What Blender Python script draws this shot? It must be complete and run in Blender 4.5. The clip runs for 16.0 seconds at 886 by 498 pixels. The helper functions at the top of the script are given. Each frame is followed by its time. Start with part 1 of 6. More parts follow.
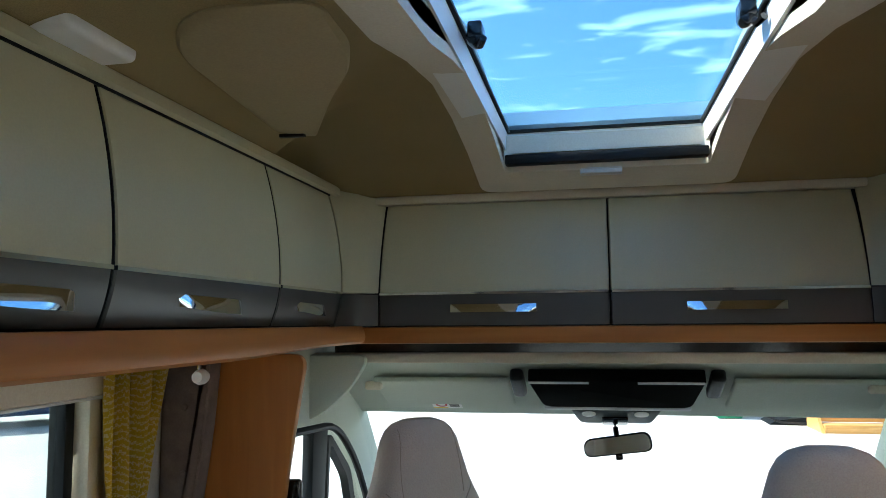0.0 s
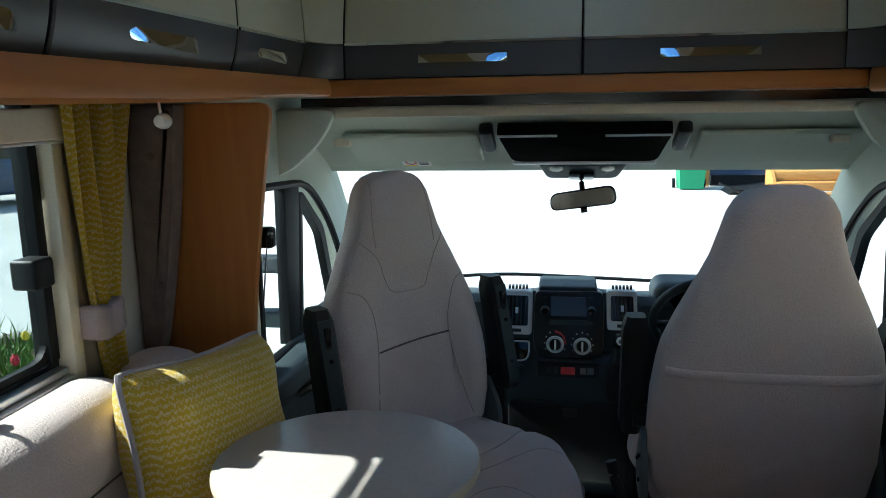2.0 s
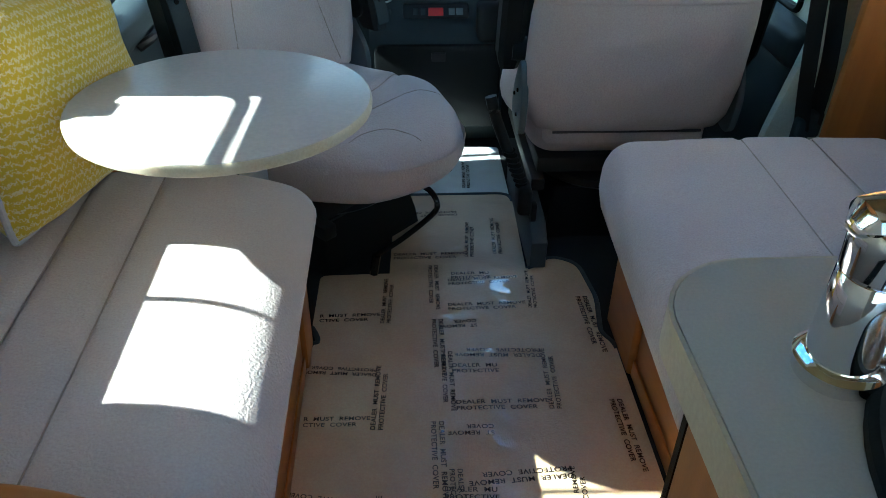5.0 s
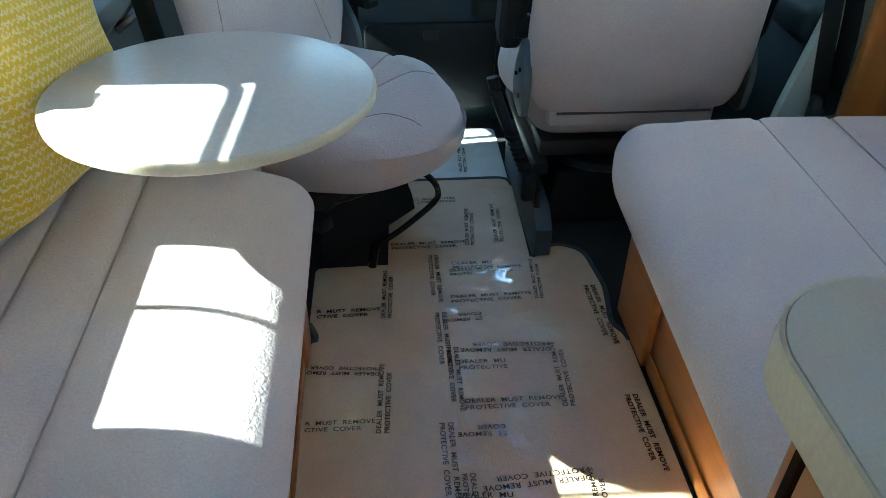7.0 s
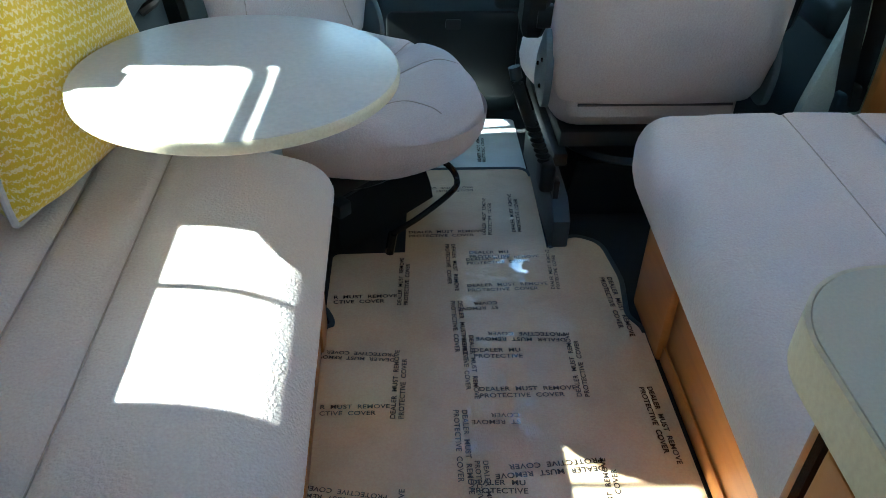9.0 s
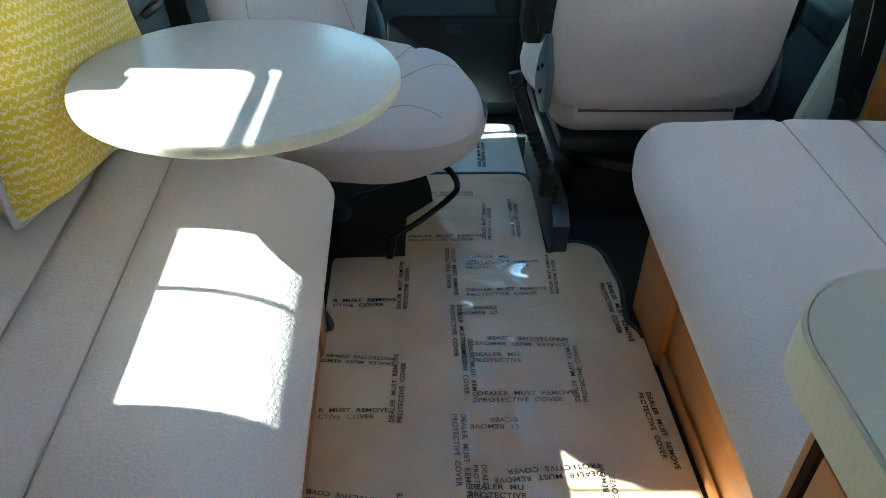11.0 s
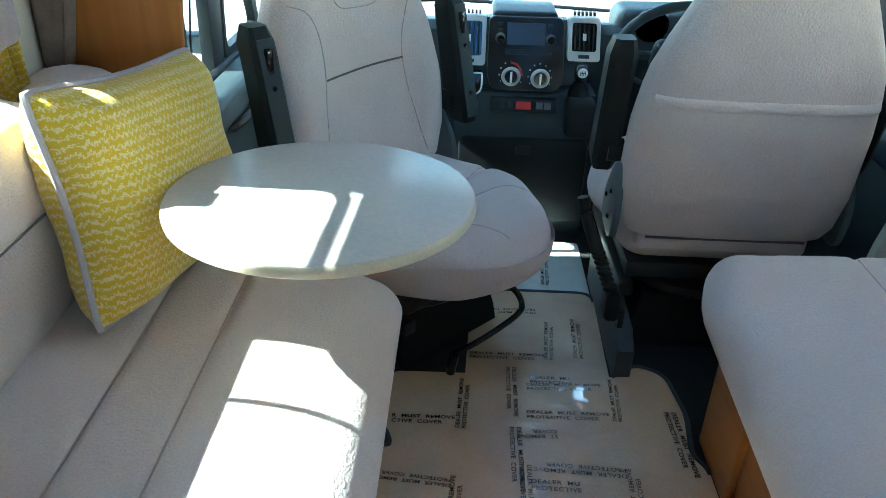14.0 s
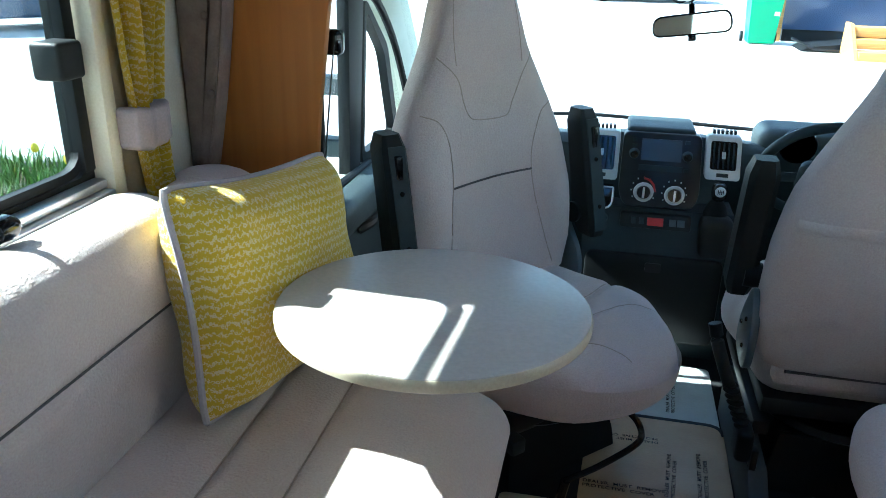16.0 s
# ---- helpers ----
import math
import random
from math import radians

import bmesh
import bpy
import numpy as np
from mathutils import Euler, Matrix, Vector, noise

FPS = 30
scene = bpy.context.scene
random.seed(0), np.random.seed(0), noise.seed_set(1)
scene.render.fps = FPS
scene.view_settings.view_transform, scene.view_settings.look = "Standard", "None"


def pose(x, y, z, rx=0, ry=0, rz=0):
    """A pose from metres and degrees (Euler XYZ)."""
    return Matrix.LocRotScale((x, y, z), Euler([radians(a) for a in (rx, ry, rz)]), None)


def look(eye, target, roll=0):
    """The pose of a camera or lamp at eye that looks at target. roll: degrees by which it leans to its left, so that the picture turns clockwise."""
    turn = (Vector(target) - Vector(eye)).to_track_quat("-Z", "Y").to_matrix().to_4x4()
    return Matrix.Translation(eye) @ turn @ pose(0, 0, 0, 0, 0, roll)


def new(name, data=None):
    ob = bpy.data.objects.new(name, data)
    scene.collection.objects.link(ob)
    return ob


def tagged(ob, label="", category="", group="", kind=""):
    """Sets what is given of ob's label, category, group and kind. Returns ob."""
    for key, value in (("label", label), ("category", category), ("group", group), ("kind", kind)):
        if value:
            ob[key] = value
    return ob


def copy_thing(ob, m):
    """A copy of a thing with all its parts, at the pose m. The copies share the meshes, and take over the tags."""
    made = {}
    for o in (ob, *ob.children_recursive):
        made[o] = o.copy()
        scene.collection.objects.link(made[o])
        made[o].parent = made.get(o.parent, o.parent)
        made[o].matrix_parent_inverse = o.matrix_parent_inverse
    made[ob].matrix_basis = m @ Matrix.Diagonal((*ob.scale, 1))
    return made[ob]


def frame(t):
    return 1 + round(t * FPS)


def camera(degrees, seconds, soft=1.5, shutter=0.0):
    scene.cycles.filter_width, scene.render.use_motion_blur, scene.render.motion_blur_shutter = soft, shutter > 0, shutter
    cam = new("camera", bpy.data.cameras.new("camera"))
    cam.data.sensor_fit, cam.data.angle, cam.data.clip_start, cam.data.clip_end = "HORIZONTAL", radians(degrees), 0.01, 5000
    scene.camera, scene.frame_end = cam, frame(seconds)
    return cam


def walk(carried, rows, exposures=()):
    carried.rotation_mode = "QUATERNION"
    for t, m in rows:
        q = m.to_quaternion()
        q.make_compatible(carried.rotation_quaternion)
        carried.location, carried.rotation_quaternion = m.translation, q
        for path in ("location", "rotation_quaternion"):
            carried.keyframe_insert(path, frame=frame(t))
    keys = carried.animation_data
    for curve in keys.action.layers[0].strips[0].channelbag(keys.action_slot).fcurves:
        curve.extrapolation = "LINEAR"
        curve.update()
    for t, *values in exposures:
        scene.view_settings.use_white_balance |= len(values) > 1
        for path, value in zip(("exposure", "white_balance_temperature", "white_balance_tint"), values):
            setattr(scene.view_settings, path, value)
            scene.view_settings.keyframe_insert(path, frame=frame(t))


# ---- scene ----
from mathutils.bvhtree import BVHTree
cam = camera(60.1, 16.0, soft=0.75)
PATH = [
    (0, (-0.047, -0.146, 1.497), (-0.43, 1.808, 1.69), -0.5),
    (0.5, (-0.055, -0.146, 1.495), (-0.604, 1.77, 1.656), -0.6),
    (1, (-0.053, -0.144, 1.483), (-0.559, 1.79, 1.564), -0.6),
    (1.5, (-0.047, -0.137, 1.458), (-0.455, 1.819, 1.361), -0.4),
    (2, (-0.047, -0.133, 1.418), (-0.357, 1.807, 1.04), -1.0),
    (2.5, (-0.048, -0.127, 1.38), (-0.254, 1.752, 0.725), -2.1),
    (3, (-0.062, -0.12, 1.362), (-0.233, 1.707, 0.567), -1.7),
    (3.5, (-0.075, -0.117, 1.335), (-0.186, 1.636, 0.379), -1.9),
    (4, (-0.104, -0.113, 1.318), (-0.106, 1.585, 0.26), -0.8),
    (6.5, (-0.184, 0.07, 1.27), (-0.046, 1.671, 0.079), 1.1),
    (7, (-0.194, 0.058, 1.265), (-0.045, 1.651, 0.065), 0.8),
    (7.5, (-0.195, 0.054, 1.261), (-0.048, 1.634, 0.044), 1.2),
    (8, (-0.198, 0.055, 1.261), (-0.076, 1.633, 0.038), 1.4),
    (8.5, (-0.192, 0.048, 1.257), (-0.056, 1.619, 0.026), 1.4),
    (9, (-0.203, 0.05, 1.26), (-0.091, 1.633, 0.043), 1.4),
    (11.5, (-0.203, 0.047, 1.263), (-0.088, 1.641, 0.061), 2.1),
    (12, (-0.217, 0.061, 1.278), (-0.103, 1.727, 0.179), 2.7),
    (12.5, (-0.222, 0.045, 1.291), (-0.22, 1.783, 0.301), 0.9),
    (13, (-0.225, 0.049, 1.293), (-0.263, 1.777, 0.287), 1.3),
    (13.5, (-0.227, 0.05, 1.295), (-0.271, 1.777, 0.287), 1.4),
    (14, (-0.231, 0.056, 1.296), (-0.262, 1.796, 0.31), 1.9),
    (14.5, (-0.206, 0.04, 1.302), (-0.342, 1.824, 0.407), 3.1),
    (15, (-0.17, 0.029, 1.318), (-0.413, 1.85, 0.527), 1.7),
    (15.5, (-0.16, 0.029, 1.315), (-0.488, 1.844, 0.541), 3.2),
    (16, (-0.21, 0.104, 1.293), (-0.593, 1.918, 0.543), 1.2),
]
EXPOSURES = [(0, 1.44, 5900, 0), (1, 1.36, 5900, 0), (2, 1.1, 5700, -3), (3, 1.27, 5450, -5), (4, 1.95, 5350, -8), (6.5, 2.92, 5320, -11), (9, 3.06, 5320, -12), (12, 3.12, 5300, -16), (14, 3.0, 5280, -15), (15, 2.68, 5260, -10), (16, 2.4, 5250, -8)]
walk(cam, [(t, look(eye, target, roll)) for t, eye, target, roll in PATH], EXPOSURES)

# ---- light ----
SUN_TRAVEL = Vector((1.0, -0.035, -0.93))
world = bpy.data.worlds.new("world")
scene.world = world
world.use_nodes = True
wn = world.node_tree
wn.nodes.clear()
w_out = wn.nodes.new("ShaderNodeOutputWorld")
w_bg = wn.nodes.new("ShaderNodeBackground")
w_sky = wn.nodes.new("ShaderNodeTexSky")
w_sky.sky_type = "NISHITA"
w_sky.sun_disc = False
w_sky.sun_elevation = radians(42)
w_sky.sun_rotation = radians(272)
w_bg.inputs["Strength"].default_value = 0.14
wn.links.new(w_sky.outputs[0], w_bg.inputs[0])
wn.links.new(w_bg.outputs[0], w_out.inputs[0])
sun_data = bpy.data.lights.new("sun", "SUN")
sun_data.energy = 5.0
sun_data.angle = radians(0.6)
sun_data.color = (1.0, 0.95, 0.88)
sun = new("sun", sun_data)
sun.matrix_world = look((-6, 0, 6), Vector((-6, 0, 6)) + SUN_TRAVEL)


# ---- materials ----
def mat(name, col, rough=0.6, metal=0.0, var=0.12, vscale=6.0, grain=0.06, gscale=220.0, bump=0.15, bscale=300.0, coat=0.0, sheen=0.0, spec=0.5):
    """Principled surface with colour variation at two scales and a fine relief."""
    m = bpy.data.materials.new(name)
    m.use_nodes = True
    nt = m.node_tree
    p = nt.nodes["Principled BSDF"]
    tc = nt.nodes.new("ShaderNodeTexCoord")
    n1 = nt.nodes.new("ShaderNodeTexNoise")
    n1.inputs["Scale"].default_value = vscale
    n1.inputs["Detail"].default_value = 4
    n2 = nt.nodes.new("ShaderNodeTexNoise")
    n2.inputs["Scale"].default_value = gscale
    for n in (n1, n2):
        nt.links.new(tc.outputs["Object"], n.inputs["Vector"])
    mix = nt.nodes.new("ShaderNodeMix")
    mix.data_type = "RGBA"
    mix.inputs[6].default_value = (*[c * (1 - var) for c in col], 1)
    mix.inputs[7].default_value = (*[min(1, c * (1 + var)) for c in col], 1)
    nt.links.new(n1.outputs["Fac"], mix.inputs[0])
    mul = nt.nodes.new("ShaderNodeMix")
    mul.data_type = "RGBA"
    mul.blend_type = "OVERLAY"
    mul.inputs[0].default_value = grain * 3
    nt.links.new(mix.outputs[2], mul.inputs[6])
    nt.links.new(n2.outputs["Fac"], mul.inputs[7])
    nt.links.new(mul.outputs[2], p.inputs["Base Color"])
    p.inputs["Roughness"].default_value = rough
    p.inputs["Metallic"].default_value = metal
    p.inputs["Coat Weight"].default_value = coat
    p.inputs["Sheen Weight"].default_value = sheen
    p.inputs["Specular IOR Level"].default_value = spec
    if bump:
        n3 = nt.nodes.new("ShaderNodeTexNoise")
        n3.inputs["Scale"].default_value = bscale
        nt.links.new(tc.outputs["Object"], n3.inputs["Vector"])
        b = nt.nodes.new("ShaderNodeBump")
        b.inputs["Strength"].default_value = bump
        b.inputs["Distance"].default_value = 0.002
        nt.links.new(n3.outputs["Fac"], b.inputs["Height"])
        nt.links.new(b.outputs[0], p.inputs["Normal"])
    return m


def wood_mat(name, dark, light, along):
    """Veneer with stretched grain along one axis."""
    m = mat(name, light, 0.42, var=0.06, bump=0.05, spec=0.25)
    nt = m.node_tree
    p = nt.nodes["Principled BSDF"]
    tc = [n for n in nt.nodes if n.type == "TEX_COORD"][0]
    mp = nt.nodes.new("ShaderNodeMapping")
    sc = [38.0, 38.0, 38.0]
    sc[along] = 2.0
    mp.inputs["Scale"].default_value = sc
    nz = nt.nodes.new("ShaderNodeTexNoise")
    nz.inputs["Scale"].default_value = 1.0
    nz.inputs["Detail"].default_value = 6
    nz.inputs["Distortion"].default_value = 0.6
    ramp = nt.nodes.new("ShaderNodeValToRGB")
    ramp.color_ramp.elements[0].position, ramp.color_ramp.elements[1].position = 0.3, 0.75
    ramp.color_ramp.elements[0].color = (*dark, 1)
    ramp.color_ramp.elements[1].color = (*light, 1)
    nt.links.new(tc.outputs["Object"], mp.inputs["Vector"])
    nt.links.new(mp.outputs[0], nz.inputs["Vector"])
    nt.links.new(nz.outputs["Fac"], ramp.inputs[0])
    nt.links.new(ramp.outputs[0], p.inputs["Base Color"])
    return m


def chevron_mat(name, ku, kv, fu, fv, amp):
    """Woven cloth with yellow and cream zigzag rows; ku and kv pick the axes across and up."""
    m = mat(name, (0.62, 0.46, 0.06), 0.9, var=0.1, sheen=0.2, spec=0.15, bump=0.4)
    nt = m.node_tree
    p = nt.nodes["Principled BSDF"]
    tc = [n for n in nt.nodes if n.type == "TEX_COORD"][0]
    sep = nt.nodes.new("ShaderNodeSeparateXYZ")
    nt.links.new(tc.outputs["Object"], sep.inputs[0])

    def op(kind, a, b=None):
        n = nt.nodes.new("ShaderNodeMath")
        n.operation = kind
        for i, v in enumerate((a, b)):
            if v is None:
                continue
            if isinstance(v, (int, float)):
                n.inputs[i].default_value = v
            else:
                nt.links.new(v, n.inputs[i])
        return n.outputs[0]
    wob = nt.nodes.new("ShaderNodeTexNoise")
    wob.inputs["Scale"].default_value = 210
    nt.links.new(tc.outputs["Object"], wob.inputs["Vector"])
    col = op("FLOOR", op("MULTIPLY", sep.outputs[ku], fu * 8))
    tri = op("ABSOLUTE", op("SUBTRACT", op("FRACT", op("DIVIDE", col, 8)), 0.5))
    step = op("MULTIPLY", op("FRACT", op("MULTIPLY", col, 0.5)), 0.18)
    s = op("ADD", op("ADD", op("MULTIPLY", sep.outputs[kv], fv), op("MULTIPLY", tri, amp * 2)), op("ADD", op("MULTIPLY", wob.outputs["Fac"], 1.5), step))
    band = op("ABSOLUTE", op("SUBTRACT", op("FRACT", s), 0.5))
    ramp = nt.nodes.new("ShaderNodeValToRGB")
    ramp.color_ramp.elements[0].position, ramp.color_ramp.elements[1].position = 0.31, 0.40
    ramp.color_ramp.elements[0].color = (0.58, 0.39, 0.025, 1)
    ramp.color_ramp.elements[1].color = (0.68, 0.57, 0.31, 1)
    nt.links.new(band, ramp.inputs[0])
    nt.links.new(ramp.outputs[0], p.inputs["Base Color"])
    return m


def glass_mat(name, tint, gloss=0.035):
    """Thin pane: clear transmission with a faint gloss."""
    m = bpy.data.materials.new(name)
    m.use_nodes = True
    nt = m.node_tree
    nt.nodes.clear()
    out = nt.nodes.new("ShaderNodeOutputMaterial")
    tr = nt.nodes.new("ShaderNodeBsdfTransparent")
    tr.inputs[0].default_value = (*tint, 1)
    gl = nt.nodes.new("ShaderNodeBsdfGlossy")
    gl.inputs["Roughness"].default_value = 0.02
    mx = nt.nodes.new("ShaderNodeMixShader")
    mx.inputs[0].default_value = gloss
    nt.links.new(tr.outputs[0], mx.inputs[1])
    nt.links.new(gl.outputs[0], mx.inputs[2])
    nt.links.new(mx.outputs[0], out.inputs[0])
    return m


FABRIC = mat("seat_fabric", (0.575, 0.485, 0.45), 0.95, var=0.09, gscale=260, grain=0.06, bump=1.0, bscale=190, sheen=0.25, spec=0.15)
SEAM = mat("stitched_seam", (0.40, 0.335, 0.29), 0.95)
# dark seam cord; also colours the painted crease shade below the backrest
CORD_AND_CREASE = mat("seam_cord", (0.12, 0.11, 0.11), 0.9)
DOOR = mat("locker_door", (0.475, 0.44, 0.29), 0.38, var=0.03, bump=0.03, grain=0.02)
GREY = mat("locker_grey", (0.052, 0.050, 0.044), 0.35, var=0.04, bump=0.03, grain=0.02)
CHROME = mat("chrome", (0.85, 0.85, 0.86), 0.06, metal=1.0, var=0.02, bump=0, grain=0.0)
WOOD_X = wood_mat("wood_x", (0.36, 0.135, 0.032), (0.44, 0.175, 0.042), 0)
WOOD_Y = wood_mat("wood_y", (0.36, 0.135, 0.032), (0.44, 0.175, 0.042), 1)
WOOD_Z = wood_mat("wood_z", (0.36, 0.135, 0.032), (0.44, 0.175, 0.042), 2)
CEIL = mat("ceiling_fabric", (0.30, 0.238, 0.118), 0.95, var=0.08, grain=0.1, gscale=500, bump=0.3, bscale=500, spec=0.1)
CREAM = mat("cream_plastic", (0.62, 0.56, 0.44), 0.5, var=0.04, bump=0.05)
LINING = mat("cab_lining", (0.50, 0.54, 0.46), 0.85, var=0.05, grain=0.06, bump=0.15)
WHITE = mat("white_plastic", (0.78, 0.77, 0.74), 0.35, var=0.03, bump=0.03)
BLACK = mat("black_plastic", (0.006, 0.0075, 0.0085), 0.5, var=0.2, bump=0.2, bscale=700, spec=0.3)
MATT = mat("matt_black", (0.003, 0.0035, 0.004), 0.9, var=0.1, bump=0, spec=0.02)
DASH = mat("dash_plastic", (0.022, 0.033, 0.037), 0.55, var=0.15, bump=0.3, bscale=600, spec=0.3)
GLOSSY = mat("gloss_black", (0.008, 0.008, 0.009), 0.12, var=0.1, bump=0)
SILVER = mat("silver_plastic", (0.62, 0.63, 0.63), 0.3, metal=0.15, var=0.04, bump=0.03)
ALU = mat("aluminium", (0.62, 0.63, 0.64), 0.35, metal=0.9, var=0.05, bump=0.05)
RUBBER = mat("rubber", (0.007, 0.0085, 0.010), 0.6, var=0.1, spec=0.2)
METAL = mat("dark_metal", (0.018, 0.018, 0.019), 0.4, metal=0.3, var=0.2)
TABLE = mat("table_laminate", (0.52, 0.47, 0.43), 0.32, var=0.04, vscale=14, grain=0.05, gscale=120, bump=0.02)
WORKTOP = mat("worktop_laminate", (0.53, 0.485, 0.40), 0.4, var=0.04, vscale=20, grain=0.04, gscale=400, bump=0.03)
EDGE = mat("edge_band", (0.58, 0.50, 0.36), 0.45, var=0.03, bump=0)
YELLOW = mat("yellow_weave", (0.62, 0.46, 0.06), 0.9, var=0.1, sheen=0.2, spec=0.15)
PIPING = mat("mauve_piping", (0.44, 0.385, 0.39), 0.8, var=0.1)
TIEBACK = mat("tieback_velvet", (0.34, 0.28, 0.30), 0.9, var=0.25, sheen=0.0, spec=0.1)
VELVET = mat("brown_velvet", (0.185, 0.14, 0.12), 0.85, var=0.45, vscale=22, sheen=0.1, bump=0.3, bscale=60, spec=0.1)
LINER = mat("curtain_lining", (0.62, 0.56, 0.48), 0.9, var=0.05)
MAT_FILM = mat("mat_film", (0.66, 0.465, 0.285), 0.5, var=0.18, vscale=9, grain=0.06, bump=0.1, bscale=300, spec=0.3)


def wrap_in_film(m, strength=1.0, base_rough=0.5):
    """A clear, creased plastic film over a surface: a glossy coat with fine wrinkles, loosest down the walkway."""
    nt = m.node_tree
    p = nt.nodes["Principled BSDF"]
    geo = nt.nodes.new("ShaderNodeNewGeometry")

    def noise(scale, turn, detail, distortion):
        mp = nt.nodes.new("ShaderNodeMapping")
        mp.inputs["Scale"].default_value = scale
        mp.inputs["Rotation"].default_value = (0, 0, turn)
        n = nt.nodes.new("ShaderNodeTexNoise")
        n.inputs["Scale"].default_value = 1.0
        n.inputs["Detail"].default_value = detail
        n.inputs["Distortion"].default_value = distortion
        nt.links.new(geo.outputs["Position"], mp.inputs["Vector"])
        nt.links.new(mp.outputs[0], n.inputs["Vector"])
        return n.outputs["Fac"]

    def ramp(v, stops):
        r = nt.nodes.new("ShaderNodeValToRGB")
        e = r.color_ramp.elements
        e[0].position, e[1].position = stops[0][0], stops[-1][0]
        e[0].color, e[1].color = (*[stops[0][1]] * 3, 1), (*[stops[-1][1]] * 3, 1)
        for at, c in stops[1:-1]:
            e.new(at).color = (c, c, c, 1)
        nt.links.new(v, r.inputs[0])
        return r.outputs[0]

    def op(kind, a, b):
        n = nt.nodes.new("ShaderNodeMath")
        n.operation = kind
        for k, v in enumerate((a, b)):
            if isinstance(v, (int, float)):
                n.inputs[k].default_value = v
            else:
                nt.links.new(v, n.inputs[k])
        return n.outputs[0]

    crease = ((0.40, 0.0), (0.5, 1.0), (0.60, 0.1))
    across = ramp(noise((34, 92, 1), 0.22, 2, 1.4), crease)
    along = ramp(noise((105, 38, 1), 0.35, 2, 1.2), crease)
    pick = ramp(noise((6, 5, 1), 0.0, 1, 0.3), ((0.40, 0.0), (0.60, 1.0)))
    patch = ramp(noise((4.5, 3.4, 1), 0.8, 2, 0.4), ((0.34, 0.0), (0.52, 1.0)))
    sep = nt.nodes.new("ShaderNodeSeparateXYZ")
    nt.links.new(geo.outputs["Position"], sep.inputs[0])
    loose = nt.nodes.new("ShaderNodeMapRange")
    loose.interpolation_type = "SMOOTHSTEP"
    for k, v in zip(("From Min", "From Max", "To Min", "To Max"), (0.09, 0.22, 1.0, 0.12)):
        loose.inputs[k].default_value = v
    nt.links.new(op("ABSOLUTE", op("SUBTRACT", sep.outputs[0], 0.045), 0.0), loose.inputs["Value"])
    wrinkle = op("ADD", op("MULTIPLY", across, pick), op("MULTIPLY", along, op("SUBTRACT", 1.0, pick)))
    swell = op("MULTIPLY", noise((8, 11, 1), 0.4, 1, 0.6), 9.0)
    pleat = op("FRACT", op("ADD", op("MULTIPLY", sep.outputs[1], 72.0), op("MULTIPLY", noise((16, 10, 1), 0.5, 2, 0.8), 5.0)), 0.0)
    reach = nt.nodes.new("ShaderNodeMapRange")
    reach.interpolation_type = "SMOOTHSTEP"
    for k, v in zip(("From Min", "From Max", "To Min", "To Max"), (0.15, 0.25, 1.0, 0.0)):
        reach.inputs[k].default_value = v
    nt.links.new(op("ABSOLUTE", op("SUBTRACT", sep.outputs[1], 1.24), 0.0), reach.inputs["Value"])
    pleats = op("MULTIPLY", op("MULTIPLY", pleat, 1.55), op("MULTIPLY", reach.outputs[0], patch))
    height = op("MULTIPLY", op("ADD", op("ADD", op("MULTIPLY", wrinkle, op("MULTIPLY", patch, 0.9)), swell), pleats), loose.outputs[0])
    b = nt.nodes.new("ShaderNodeBump")
    b.inputs["Strength"].default_value = strength
    b.inputs["Distance"].default_value = 0.0024
    nt.links.new(height, b.inputs["Height"])
    nt.links.new(b.outputs[0], p.inputs["Coat Normal"])
    p.inputs["Roughness"].default_value = base_rough
    p.inputs["Coat Weight"].default_value = 1.0
    p.inputs["Coat Roughness"].default_value = 0.035
    p.inputs["Coat IOR"].default_value = 2.6


wrap_in_film(MAT_FILM)
INK = mat("ink", (0.008, 0.007, 0.0065), 0.6, bump=0, spec=0.2)
FILM_INK = mat("film_ink", (0.008, 0.007, 0.0065), 0.6, bump=0, spec=0.2)
wrap_in_film(FILM_INK)
RED = mat("red_switch", (0.5, 0.02, 0.02), 0.4, bump=0)
CONCRETE = mat("concrete", (0.58, 0.56, 0.53), 0.9, var=0.18, vscale=0.8, grain=0.15, gscale=30, bump=0.3, bscale=20)
TAR = mat("wall_panel", (0.55, 0.5, 0.42), 0.6, var=0.05)
GREEN = mat("green_bin", (0.02, 0.28, 0.12), 0.5)
BLUE = mat("blue_van", (0.02, 0.045, 0.11), 0.4, coat=0.4)
PINE = wood_mat("pine", (0.45, 0.22, 0.06), (0.62, 0.36, 0.12), 0)
LEAF = mat("leaf", (0.11, 0.20, 0.03), 0.6, var=0.4, vscale=30, bump=0)
SOIL = mat("soil", (0.11, 0.075, 0.05), 0.95, var=0.4, vscale=12, bump=0.6, bscale=40)
STONE = mat("stone", (0.33, 0.3, 0.27), 0.9, var=0.3, vscale=8, bump=0.5, bscale=30)
PETAL_R = mat("red_petal", (0.55, 0.02, 0.05), 0.5, bump=0)
PETAL_Y = mat("yellow_petal", (0.75, 0.55, 0.03), 0.5, bump=0)
CARPET = mat("cab_carpet", (0.007, 0.008, 0.009), 0.95, var=0.2)
FILM_CLEAR = mat("cab_floor_sheet", (0.78, 0.82, 0.79), 0.2, var=0.15, vscale=12, bump=0.5, bscale=30)
wrap_in_film(FILM_CLEAR, 0.4, 0.25)
BIN_GREY = mat("steel", (0.5, 0.52, 0.54), 0.22, metal=1.0, var=0.05)
GLASS = glass_mat("window_glass", (0.93, 0.95, 0.94))
